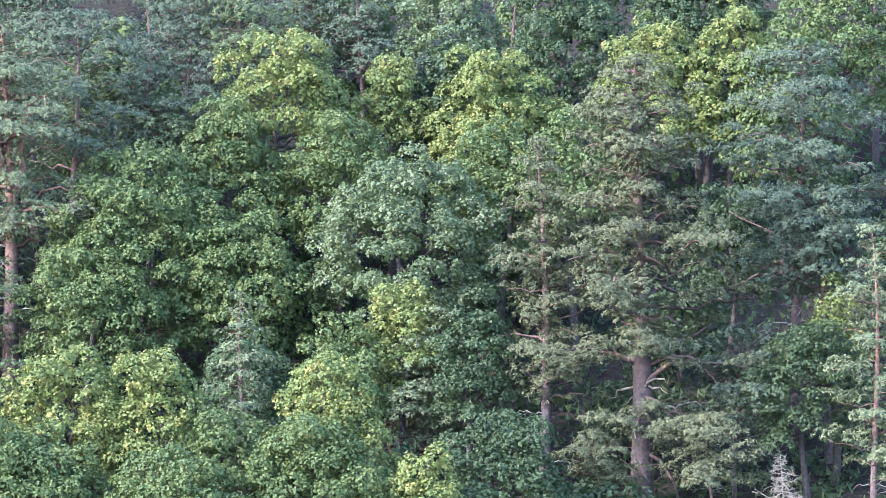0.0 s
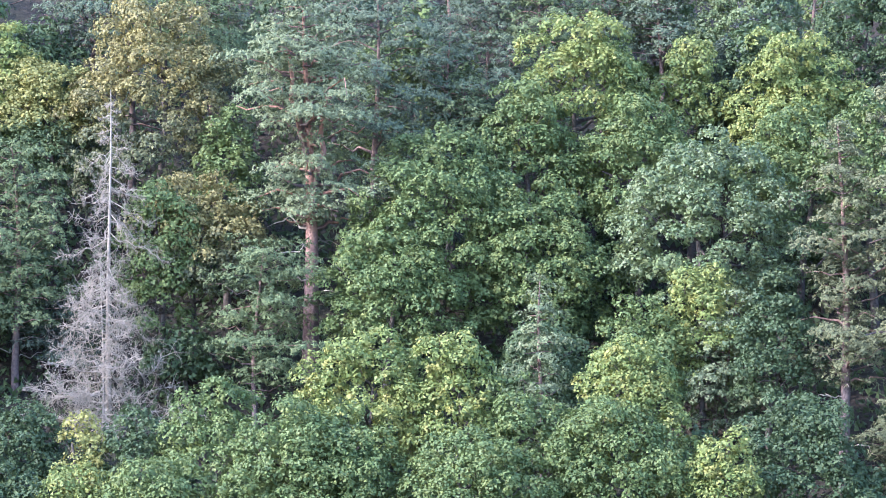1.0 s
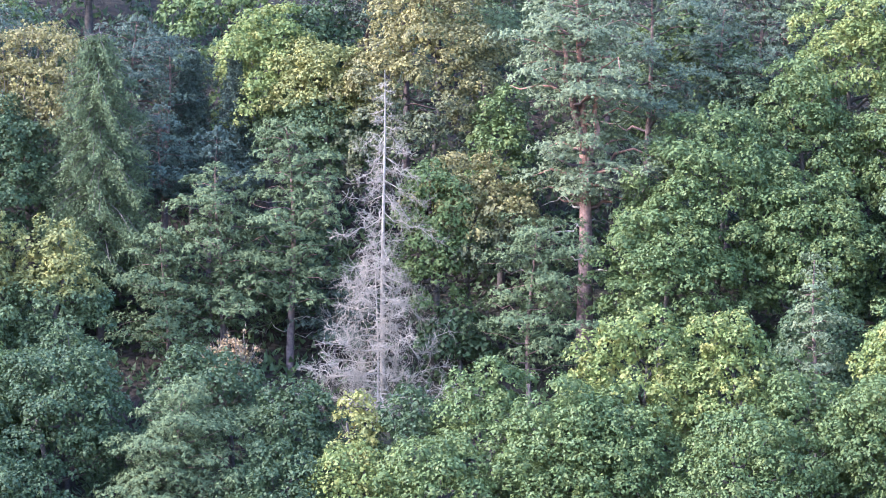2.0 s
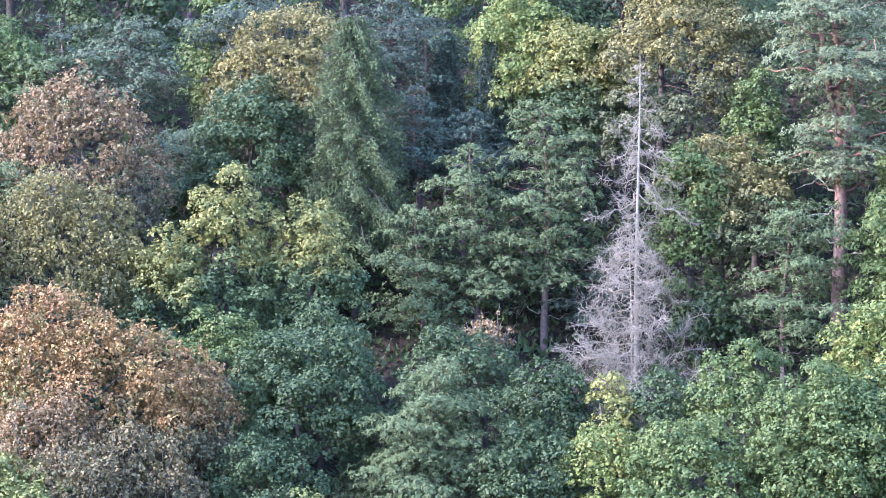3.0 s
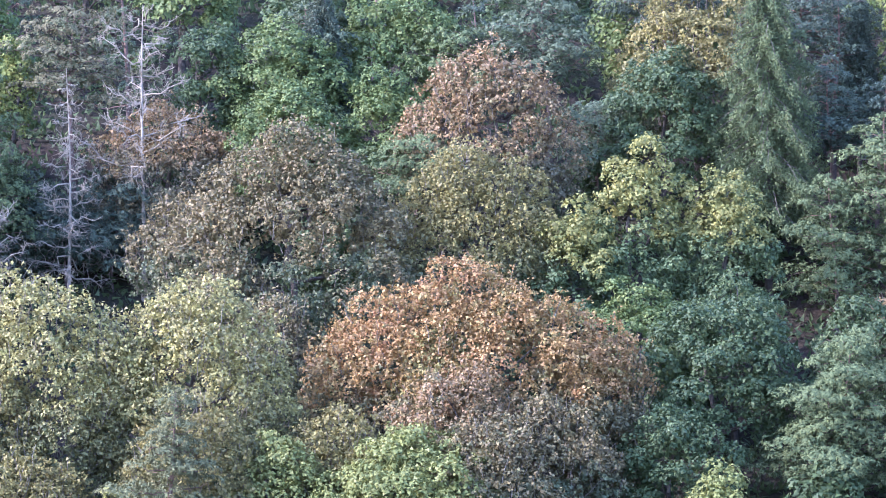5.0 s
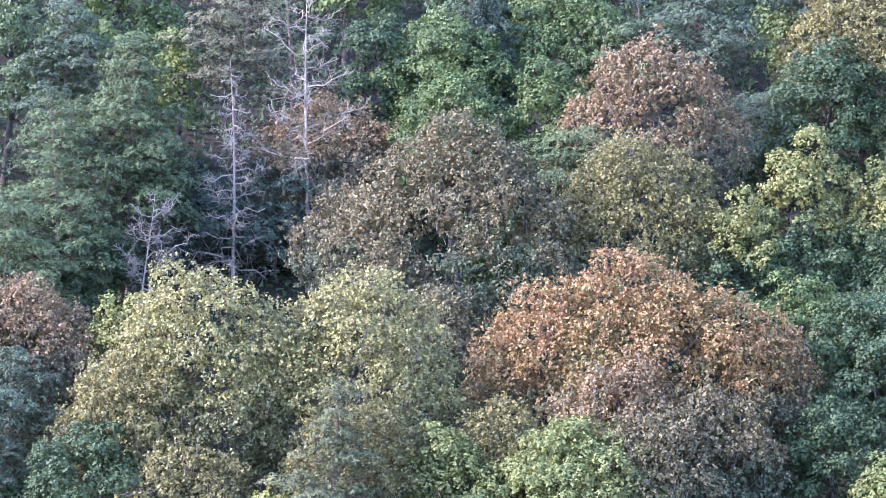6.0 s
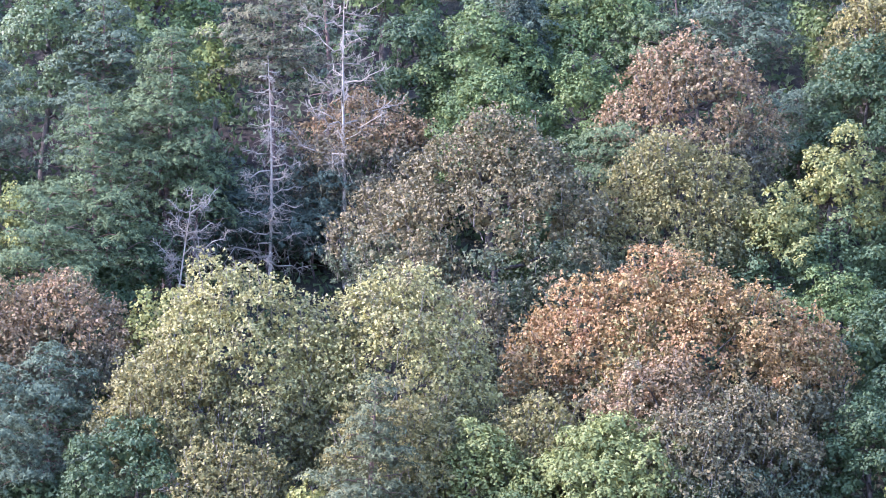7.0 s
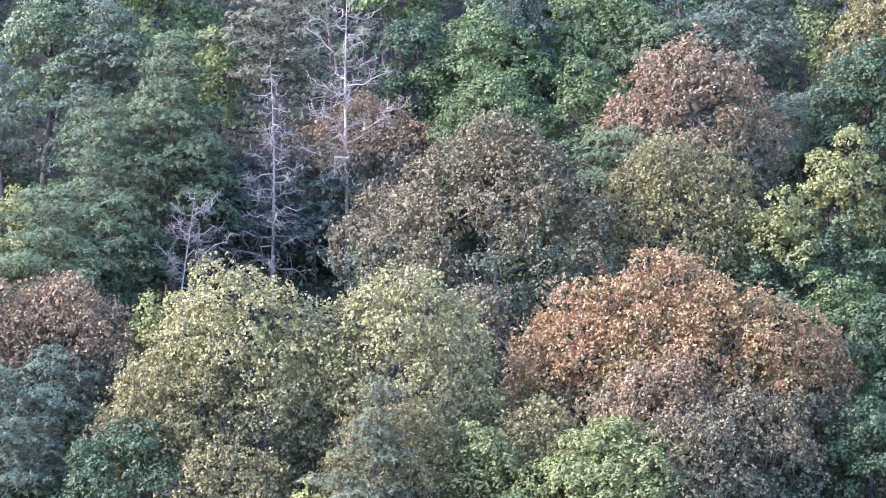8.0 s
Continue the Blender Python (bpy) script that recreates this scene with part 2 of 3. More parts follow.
def broadleaf(x, y, height, spread, clear, leaves, label, bark=BARK_OAK, kind="oak_tree", leaf=0.138, full=1.0, bough=0.54, sharp=0.25, clump=0.25, ragged=0.22, loose=0.55, deep=0.85, twigs=0, rise=0.6):
    """A broad-leaved tree: trunk, limbs and an uneven crown of boughs that open upwards and outwards, each one set with sprays of leaves.
    Crowns are thinner on the side that faces the hill. twigs: bare shoots that show between the sprays."""
    ob = stand(kind, x, y, label, "tree")
    stem = stem_points(height * 0.82, wob=0.5)
    mesh_ob("trunk", *tube(stem, np.linspace(0.0165 * height + 0.05, 0.05, len(stem)), 8), bark, ob, smooth=True)
    mid, rz = 0.5 * (height + clear), 0.5 * (height - clear)
    br0 = bough * min(1.0, 0.55 + 0.15 * spread)
    n = max(9, int(2.7 * math.pi * spread * 0.5 * (spread + rz) / (math.pi * br0 ** 2)))
    k = np.arange(n) + 0.5
    up = 1 - (1.85 if loose > 0.8 else 1.7) * k / n
    ang = k * 2.39996 + RNG.uniform(0, 6.28)
    flat = np.sqrt(1 - up ** 2)
    d = unit(np.stack([flat * np.cos(ang), flat * np.sin(ang), up], 1) + RNG.normal(size=(n, 3)) * 0.12)
    br = br0 * RNG.uniform(0.55, 1.3, n)
    room = np.maximum(np.array([spread, spread * deep, rz]) - br[:, None] * 0.8, 0.2)
    seed = Vector(RNG.uniform(0, 90, 3))
    lobes = np.array([noise.noise(Vector(v) * 2.0 + seed) for v in d.tolist()])
    c = d * room * (0.98 + (0.08 + ragged) * lobes + RNG.uniform(-ragged, ragged * 0.6, n))[:, None]
    slim = 1 - sharp * np.clip(d[:, 2], 0, 1)
    c[:, 0] *= slim
    c[:, 1] *= slim
    c[:, 2] += mid
    uphill = np.array([x, y, 0]) / math.hypot(x, y)
    tilt = unit(d * 0.75 + np.array([0, 0, rise]) + ball(n) * 0.25)
    spots, outs = [], []
    front = np.where(d @ uphill < 0.45)[0]
    for i in front:
        m = int(11 * br[i] ** 2 / clump ** 2) + 6
        q = ball(m)
        q = unit(q - tilt[i] * np.minimum(0, q @ tilt[i])[:, None] * 1.9)
        q = q[(q @ uphill < 0.5) & (q[:, 2] > (-0.55 if loose > 0.8 else -0.15))]
        p = c[i] + (q * np.array([1.15, 1.15, 0.85]) + tilt[i] * np.maximum(0, q @ tilt[i])[:, None] * 0.2) * br[i] * RNG.uniform(0.85, 1.1, (len(q), 1))
        buried = (((p[:, None] - c[None]) ** 2).sum(2) < (0.7 * br[None]) ** 2).any(1)
        spots.append(p[~buried])
        outs.append((q + tilt[i] * 0.5)[~buried])
    spots, outs = np.concatenate(spots), np.concatenate(outs)
    order = RNG.permutation(len(spots))
    kept = order[apart(spots[order], clump * 1.22 / math.sqrt(full))]
    spots, outs = spots[kept], unit(outs[kept])
    if loose > 0.8:
        spots = spots + outs * RNG.uniform(-0.3, 1.0, (len(spots), 1)) ** 3 * 0.55
    m = len(spots)
    per = max(7, int((0.44 - 0.12 * loose) * 6.28 * clump ** 2 / (0.5 * leaf ** 2)))
    axis = unit(outs * 0.8 + np.array([0, 0, rise]) + ball(m) * 0.25)
    ax = np.repeat(axis, per, 0)
    jig = ball(m * per)
    jig = unit(jig - ax * np.minimum(0, (jig * ax).sum(1, keepdims=True) + 0.2) * 1.7)
    cs = np.repeat(clump * RNG.uniform(0.6, 1.2, m), per)[:, None]
    vs = np.repeat(spots, per, 0) + (jig + ax * (jig * ax).sum(1, keepdims=True) * 0.35) * cs * RNG.uniform(0.5, 1.0, (m * per, 1))
    face = jig * 0.6 + ax * 0.5 + ball(m * per) * loose * 0.9
    size = np.repeat(RNG.uniform(0.88, 1.12, m), per) * RNG.uniform(0.7, 1.2, m * per) * leaf
    # larger, sparser leaves deep inside the crown
    fill = max(12, int(34 * br0 ** 2 / 0.36))
    heart = ball(len(front) * fill)
    core = np.array([0, 0, mid]) + (c[front] - np.array([0, 0, mid])) * 0.78
    inner = np.repeat(core, fill, 0) + heart * np.repeat(br[front], fill)[:, None] * RNG.uniform(0.3, 0.8, (len(heart), 1))
    vs, face = np.concatenate([vs, inner]), np.concatenate([face, heart + ball(len(heart)) * 0.4])
    size = np.concatenate([size, RNG.uniform(0.16, 0.24, len(heart))])
    for i in range(0, n, max(1, n // (10 if height > 6 else 4))):
        start = on_stem(stem, max(height * 0.12, min(height * 0.75, c[i, 2] - 0.45 * np.linalg.norm(c[i, :2]))))
        mesh_ob("limb", *tube(bent(start, c[i], -0.3, kink=0.12), np.linspace(0.008 * height, 0.015, 7), 5), bark, ob, smooth=True)
    if twigs:
        shoots = []
        for i in RNG.choice(m, min(m, twigs), replace=False):
            tip = spots[i] + axis[i] * RNG.uniform(0.15, 0.45)
            foot = tip - unit(axis[i] + np.array([0, 0, 0.5])) * RNG.uniform(0.7, 1.5)
            shoots.append(tube(bent(foot, tip, 0.05, 4, 0.06), np.linspace(0.018, 0.008, 4), 3))
        tagged(mesh_ob("twig_growth", *joined(shoots), TWIGS, ob, "fine bare grey-brown twigs"), kind="stuff")
    mesh_ob("crown", *leaf_faces(vs, ball(len(vs)), size, size * 0.92, face), leaves, ob)
    return ob


def pine(x, y, height, spread, clear, needles, label, bark=BARK_BROWN, girth=1.0, cone=0.5, limbs=34, dead=4, lean=0.0, kind="pine_tree", pad=0.88, full=1.0, bare=(), inner=0.12, forks=0):
    """A Scots pine: bare lower trunk, arching limbs, needles in tufts that lie in flat cushions along the limbs' outer parts."""
    ob = stand(kind, x, y, label, "tree")
    stem = stem_points(height * 0.94, lean, 0.3, 12)
    r0 = 0.0165 * height * girth
    mesh_ob("trunk", *tube(stem, np.linspace(1, 0.12, 12) * r0, 9), bark, ob, smooth=True)
    for i in range(forks):
        low = on_stem(stem, height * (0.42 + 0.12 * i))
        high = on_stem(stem, height * (0.74 + 0.08 * i)) + np.array([(0.9, -0.7)[i % 2], -0.5, 0])
        mesh_ob("fork", *tube(bent(low, high, 0.0, 7, 0.12), np.linspace(0.45, 0.18, 7) * r0, 7), bark, ob, smooth=True)
    spots, ways = [], []
    uphill = np.array([x, y]) / math.hypot(x, y)
    for i in range(limbs):
        f = (i + RNG.uniform(0.1, 0.9)) / limbs
        z = clear + (height * 0.96 - clear) * f
        reach = spread * ((1 - f) ** cone if cone > 0 else math.sqrt(max(0.05, 1 - (2 * f - 0.9) ** 2))) * RNG.uniform(0.6, 1.08)
        if any(lo < z / height < hi for lo, hi in bare):
            reach *= 0.25
        reach = max(reach, 0.35)
        a = i * 2.39996 + RNG.uniform(-0.5, 0.5)
        start = on_stem(stem, z * 0.975)
        out = np.array([math.cos(a), math.sin(a), 0])
        end = start + out * reach + np.array([0, 0, RNG.uniform(-0.05, 0.3) * reach])
        line = bent(start, end, RNG.uniform(-0.08, 0.15) * reach, 6, 0.05 * reach)
        mesh_ob("limb", *tube(line, np.linspace(0.28, 0.05, 6) * r0 * (0.5 + 0.6 * (1 - f)), 3), bark, ob, smooth=True)
        plates = max(2, int(reach * 2.0))
        for s in np.linspace(max(inner, 0.2), 1.0, plates + 1):
            at = start + (end - start) * s + np.array([0, 0, 0.12])
            at += RNG.normal(size=3) * np.array([0.24, 0.24, 0.12]) * reach * 0.5
            if (at[:2] @ uphill) > 0.5 and RNG.uniform() < 0.6:
                continue
            pr = pad * RNG.uniform(0.6, 1.15) * min(1.0, 0.45 + 0.3 * reach)
            m = int(52 * pr ** 2) + 6
            q = ball(m) * RNG.uniform(0, 1, (m, 1)) ** 0.4
            q[:, 2] = 1.1 * np.sqrt(np.maximum(0, 1 - (q[:, :2] ** 2).sum(1))) * RNG.uniform(0.6, 1.0, m) - 0.45
            spots.append(at + q * pr * np.array([1, 1, 0.68]))
            ways.append(q * np.array([0.6, 0.6, 0.3]) + out * 0.35 + np.array([0, 0, 0.75]))
    for i in range(dead):
        z = clear * RNG.uniform(0.45, 1.0)
        a = RNG.uniform(0, 6.28)
        reach = spread * RNG.uniform(0.25, 0.6)
        start = on_stem(stem, z)
        end = start + np.array([math.cos(a) * reach, math.sin(a) * reach, RNG.uniform(-0.3, 0.25) * reach])
        mesh_ob("dead_branch", *tube(bent(start, end, 0.1 * reach, 7, 0.06 * reach), np.linspace(0.14, 0.03, 7) * r0, 4), DEADWOOD, ob, "bare grey dead branch", smooth=True)
    spots, ways = np.concatenate(spots), np.concatenate(ways)
    order = RNG.permutation(len(spots))
    kept = order[apart(spots[order], (0.275 + 0.003 * max(0.0, math.hypot(x, y) - 190)) / math.sqrt(full))]
    spots, ways = spots[kept], unit(ways[kept])
    per = 11
    ax = np.repeat(ways, per, 0)
    jig = ball(len(ax))
    jig = unit(jig - ax * np.minimum(0, (jig * ax).sum(1, keepdims=True) + 0.15) * 1.8)
    tuft = np.repeat(RNG.uniform(0.75, 1.25, len(spots)), per)
    vs = np.repeat(spots, per, 0) + jig * tuft[:, None] * 0.11
    size = RNG.uniform(0.11, 0.17, len(vs)) * tuft
    mesh_ob("crown", *leaf_faces(vs, jig + ball(len(vs)) * 0.3, size, 0.058 * tuft, ax * 0.8 + jig * 0.4 + ball(len(vs)) * 0.6), needles, ob)
    return ob


def spruce(x, y, height, spread, clear, needles, label, droop=0.35, whorls=26, taper=0.75, kind="spruce_tree"):
    """A spruce: a spire of whorls whose branches hang, with needle sprays drooping from them."""
    ob = stand(kind, x, y, label, "tree")
    stem = stem_points(height, 0, 0.08, 10)
    mesh_ob("trunk", *tube(stem, np.linspace(1, 0.08, 10) * 0.014 * height, 8), BARK_OAK, ob, smooth=True)
    vs, along = [], []
    for i in range(whorls):
        f = i / whorls
        z = clear + (height - clear) * f
        for k in range(6):
            reach = max(0.25, spread * (1 - f) ** taper * RNG.uniform(0.65, 1.1))
            a = i * 0.9 + k * 1.047 + RNG.uniform(-0.25, 0.25)
            start = on_stem(stem, z)
            end = start + np.array([math.cos(a) * reach, math.sin(a) * reach, -droop * reach])
            line = bent(start, end, 0.1 * reach, 6, 0.03)
            mesh_ob("bough", *tube(line, np.linspace(0.035, 0.01, 6), 3), BARK_OAK, ob)
            m = int(14 * reach) + 5
            s = RNG.uniform(0.15, 1.05, (m, 1))
            wide = np.array([[-math.sin(a), math.cos(a), 0]])
            spot = start + (end - start) * s + wide * RNG.uniform(-0.3, 0.3, (m, 1)) * reach * (1.1 - s)
            per = 10
            base = np.repeat(spot, per, 0)
            hang = RNG.uniform(0, 0.35, (m * per, 1))
            vs.append(base + np.array([0, 0, -1.0]) * hang + ball(m * per) * 0.14)
            along.append(ball(m * per) * 0.9 + np.array([0, 0, -0.45]) + np.array([math.cos(a), math.sin(a), 0]) * 0.5)
    vs, along = np.concatenate(vs), np.concatenate(along)
    size = RNG.uniform(0.10, 0.18, len(vs))
    mesh_ob("crown", *leaf_faces(vs, along, size, 0.062), needles, ob)
    return ob


def twiggery(line, r0, count, length, depth, up=0.0):
    """Side twigs along a bare branch, and twigs on those."""
    out = []
    n = len(line)
    for i in range(count):
        s = RNG.uniform(0.2, 1.0) * (n - 1)
        k = min(n - 2, int(s))
        at = line[k] + (line[k + 1] - line[k]) * (s - k)
        way = unit(line[k + 1] - line[k])
        d = unit(way * 0.55 + ball(1)[0] * 0.8 + np.array([0, 0, up]))
        ln = length * RNG.uniform(0.45, 1.1) * (1.15 - 0.6 * s / (n - 1))
        k = 4 if depth else 2
        sub = bent(at, at + d * ln, RNG.uniform(-0.1, 0.1) * ln, k, 0.05 * ln)
        out.append(tube(sub, np.linspace(r0, r0 * 0.35, k), 3))
        if depth:
            out += twiggery(sub, r0 * 0.6, 5, ln * 0.5, depth - 1, up)
    return out


def dead_conifer(x, y, height, spread, clear, label, limbs=46, lift=-0.1, cone=0.8, twigs=9, lean=0.0, gap=(9.0, 9.0), girth=1.0, thick=0.012, stout=1.0):
    """A dead conifer: bleached spire with bare limbs and a haze of fine twigs."""
    ob = stand("dead_tree", x, y, label, "dead tree", "dead trees")
    stem = stem_points(height, lean, 0.12, 12)
    r0 = 0.0095 * height * girth
    mesh_ob("trunk", *tube(stem, np.linspace(1, 0.1, 12) * r0, 8), DEADWOOD, ob, smooth=True)
    for i in range(limbs):
        f = (i + RNG.uniform(0, 1)) / limbs
        z = clear + (height * 0.97 - clear) * f
        reach = max(0.25, spread * (1 - f) ** cone * RNG.uniform(0.55, 1.1))
        if gap[0] < z / height < gap[1]:
            reach *= 0.45
        a = i * 2.39996 + RNG.uniform(-0.4, 0.4)
        start = on_stem(stem, z)
        end = start + np.array([math.cos(a) * reach, math.sin(a) * reach, (lift + RNG.uniform(-0.15, 0.25)) * reach])
        line = bent(start, end, -0.08 * reach, 7, 0.075 * reach)
        fine = [tube(line, np.linspace(0.03, 0.01, 7) * (0.6 + 0.25 * reach) * stout, 4)] + twiggery(line, thick, int(twigs * (0.5 + reach * 0.5)), 0.25 + 0.3 * reach, 1)
        mesh_ob("dead_branch", *joined(fine), DEADWOOD, ob, smooth=True)
    return ob

# ---- the trees, from the foot of the slope to its top ----
pine(-27.5, 169.2, 11.8, 2.4, 4.2, PINE_OLIVE, "young pine with a thin trunk before pale oaks", cone=0.6, limbs=44, full=1.3)
broadleaf(-29.8, 169.4, 6.9, 0.9, 2.7, YELLOW, "small maple turned bright yellow", kind="maple_tree")
dead_conifer(-35.2, 170.4, 6.2, 1.0, 5.3, "small bare tree with pale twigs", limbs=22, lift=0.3, twigs=8)
broadleaf(-19.0, 173.0, 8.1, 3.5, 2.0, OAK_LIGHT, "light green maple at the foot of the slope", kind="maple_tree")
broadleaf(-23.9, 173.1, 7.5, 1.8, 1.8, OAK_LIGHT, "yellow-green maple at the foot of the slope", kind="maple_tree")
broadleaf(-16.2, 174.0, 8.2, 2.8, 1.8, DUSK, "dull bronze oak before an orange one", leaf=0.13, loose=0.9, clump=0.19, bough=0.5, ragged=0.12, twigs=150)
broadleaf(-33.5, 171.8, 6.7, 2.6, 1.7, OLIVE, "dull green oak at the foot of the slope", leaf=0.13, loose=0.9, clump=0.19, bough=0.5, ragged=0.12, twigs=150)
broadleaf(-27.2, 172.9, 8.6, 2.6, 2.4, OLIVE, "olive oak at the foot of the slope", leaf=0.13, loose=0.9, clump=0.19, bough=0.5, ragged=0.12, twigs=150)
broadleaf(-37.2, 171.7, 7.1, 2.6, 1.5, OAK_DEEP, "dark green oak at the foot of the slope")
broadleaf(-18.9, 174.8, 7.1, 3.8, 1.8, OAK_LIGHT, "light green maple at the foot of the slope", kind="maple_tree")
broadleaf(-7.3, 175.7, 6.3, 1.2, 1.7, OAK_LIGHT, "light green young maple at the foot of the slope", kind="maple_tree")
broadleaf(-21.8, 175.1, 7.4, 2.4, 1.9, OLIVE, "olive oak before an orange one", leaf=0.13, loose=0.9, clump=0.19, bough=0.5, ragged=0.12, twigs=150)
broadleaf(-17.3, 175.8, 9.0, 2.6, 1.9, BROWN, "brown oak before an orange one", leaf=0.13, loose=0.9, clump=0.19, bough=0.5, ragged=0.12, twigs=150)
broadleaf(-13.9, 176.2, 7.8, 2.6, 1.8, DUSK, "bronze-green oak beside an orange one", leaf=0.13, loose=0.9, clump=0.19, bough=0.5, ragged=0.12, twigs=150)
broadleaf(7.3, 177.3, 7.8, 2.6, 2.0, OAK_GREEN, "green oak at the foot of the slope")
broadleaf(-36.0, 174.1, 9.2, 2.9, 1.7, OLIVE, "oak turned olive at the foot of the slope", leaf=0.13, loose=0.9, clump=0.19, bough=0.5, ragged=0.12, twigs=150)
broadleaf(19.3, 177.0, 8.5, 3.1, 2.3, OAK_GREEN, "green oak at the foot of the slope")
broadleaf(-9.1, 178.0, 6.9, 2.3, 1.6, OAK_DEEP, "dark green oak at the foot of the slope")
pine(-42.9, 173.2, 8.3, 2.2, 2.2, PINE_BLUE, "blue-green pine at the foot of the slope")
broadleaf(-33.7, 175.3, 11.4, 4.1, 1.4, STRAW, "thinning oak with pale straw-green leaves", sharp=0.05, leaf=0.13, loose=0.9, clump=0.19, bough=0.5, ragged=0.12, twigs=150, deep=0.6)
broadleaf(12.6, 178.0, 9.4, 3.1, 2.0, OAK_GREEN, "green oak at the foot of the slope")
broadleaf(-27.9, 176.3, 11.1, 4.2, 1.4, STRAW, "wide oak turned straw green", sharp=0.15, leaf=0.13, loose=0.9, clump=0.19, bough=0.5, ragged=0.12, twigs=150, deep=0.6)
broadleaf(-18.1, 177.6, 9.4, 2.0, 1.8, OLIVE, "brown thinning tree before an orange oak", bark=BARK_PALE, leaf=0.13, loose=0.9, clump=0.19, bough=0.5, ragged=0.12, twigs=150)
broadleaf(29.3, 176.7, 7.7, 1.6, 2.3, OAK_LIME, "bright yellow-green maple with upright top", kind="maple_tree", sharp=0.3)
broadleaf(14.1, 178.6, 8.6, 3.1, 1.9, OAK_GREEN, "green oak at the foot of the slope")
pine(-41.0, 175.1, 8.0, 2.8, 2.2, PINE_BLUE, "blue-green pine before a brown oak", cone=0.35)
broadleaf(4.3, 179.9, 6.4, 1.9, 1.5, OAK_LIME, "lime-green maple at the foot of the slope", kind="maple_tree")
broadleaf(1.4, 179.9, 6.0, 2.2, 1.5, OAK_DEEP, "dark green oak at the foot of the slope")
broadleaf(25.2, 178.4, 8.4, 2.9, 1.9, OAK_GREEN, "green oak at the foot of the slope")
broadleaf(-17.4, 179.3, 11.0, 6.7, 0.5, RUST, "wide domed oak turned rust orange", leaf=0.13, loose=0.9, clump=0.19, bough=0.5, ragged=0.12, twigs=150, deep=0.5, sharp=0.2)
dead_conifer(7.1, 180.3, 5.2, 0.9, 4.0, "slender pale bare birch with few twigs", limbs=14, lift=0.8, twigs=4, cone=0.3, stout=0.8)
pine(-3.6, 180.6, 5.5, 2.2, 2.2, PINE_GREEN, "low pine at the foot of the slope", cone=0.3)
broadleaf(-11.7, 180.5, 8.6, 1.7, 1.0, RUST, "small rust-red oak beside a wide orange one", leaf=0.13, loose=0.9, clump=0.19, bough=0.5, ragged=0.12, twigs=150)
broadleaf(9.6, 180.7, 9.0, 2.3, 1.8, OAK_GREEN, "green oak at the foot of the slope")
pine(-2.4, 181.1, 8.2, 3.6, 1.8, PINE_GREEN, "low rounded pine with soft green needles", cone=0.25, pad=1.0, limbs=40)
broadleaf(21.9, 180.3, 8.0, 2.7, 1.8, OAK_GREEN, "grey-green willow at the foot of the slope", kind="willow_tree")
broadleaf(19.1, 181.0, 10.4, 2.3, 2.1, OAK_LIME, "lime-green maple with upright sprays", kind="maple_tree")
broadleaf(32.8, 179.3, 7.4, 2.7, 1.2, OAK_DEEP, "deep green oak at the foot of the slope")
broadleaf(15.5, 181.7, 10.0, 3.0, 2.0, OAK_LIME, "lime-green maple with upright sprays", kind="maple_tree")
broadleaf(6.8, 182.3, 6.9, 2.1, 1.4, OAK_DEEP, "dark green oak below a dead spruce")
broadleaf(4.6, 182.4, 6.8, 1.1, 2.2, YELLOW, "small maple turned bright yellow", kind="maple_tree")
broadleaf(26.2, 180.8, 9.2, 2.6, 1.8, OAK_LIME, "lime-green maple at the foot of the slope", kind="maple_tree")
broadleaf(-7.8, 182.8, 8.3, 3.5, 1.6, OAK_DEEP, "dark green oak in deep shade")
broadleaf(-25.2, 181.4, 8.1, 1.7, 2.2, DUSK, "small bronze oak below a larger one", leaf=0.13, loose=0.9, clump=0.19, bough=0.5, ragged=0.12, twigs=150)
broadleaf(-36.9, 179.4, 8.0, 0.9, 2.8, OCHRE, "yellow-green sapling maple beside pale oak", kind="maple_tree")
broadleaf(-44.3, 178.1, 8.1, 2.5, 2.0, BROWN, "oak with leaves turned brown", leaf=0.13, loose=0.9, clump=0.19, bough=0.5, ragged=0.12, twigs=150)
broadleaf(-38.1, 179.5, 8.0, 0.8, 3.0, YELLOW, "yellow sapling maple beside pale oak", kind="maple_tree")
dead_conifer(44.0, 178.7, 4.9, 1.2, 2.9, "small dead tree bleached pale grey", limbs=30)
broadleaf(-41.7, 179.5, 7.9, 3.0, 2.2, BROWN, "oak with leaves turned brown", leaf=0.13, loose=0.9, clump=0.19, bough=0.5, ragged=0.12, twigs=150)
broadleaf(2.1, 184.3, 6.3, 1.9, 1.4, OAK_DEEP, "low dull green shrub oak")
pine(48.0, 179.6, 13.6, 2.4, 2.5, PINE_LIGHT, "thin young pine with a reddish trunk and light needles", bark=BARK_PINE, girth=0.75, cone=0.35, limbs=30, dead=8)
pine(41.7, 181.2, 5.5, 2.6, 2.3, PINE_OLIVE, "low olive pine between taller pines", cone=0.15, limbs=14, dead=8)
broadleaf(-27.4, 184.1, 8.7, 1.8, 2.0, DUSK, "small bronze oak below a larger one", leaf=0.13, loose=0.9, clump=0.19, bough=0.5, ragged=0.12, twigs=150)
pine(37.3, 182.4, 4.4, 1.5, 2.2, PINE_OLIVE, "low olive pine between taller pines", cone=0.15, limbs=16)
broadleaf(-1.6, 186.3, 6.4, 2.3, 1.8, OAK_DEEP, "dull green oak behind a low pine")
broadleaf(-10.9, 186.3, 7.0, 2.1, 1.6, OAK_GREEN, "green oak below a yellowing one")
broadleaf(-7.1, 186.6, 6.9, 2.1, 1.6, OAK_DEEP, "dark green oak below a spruce")
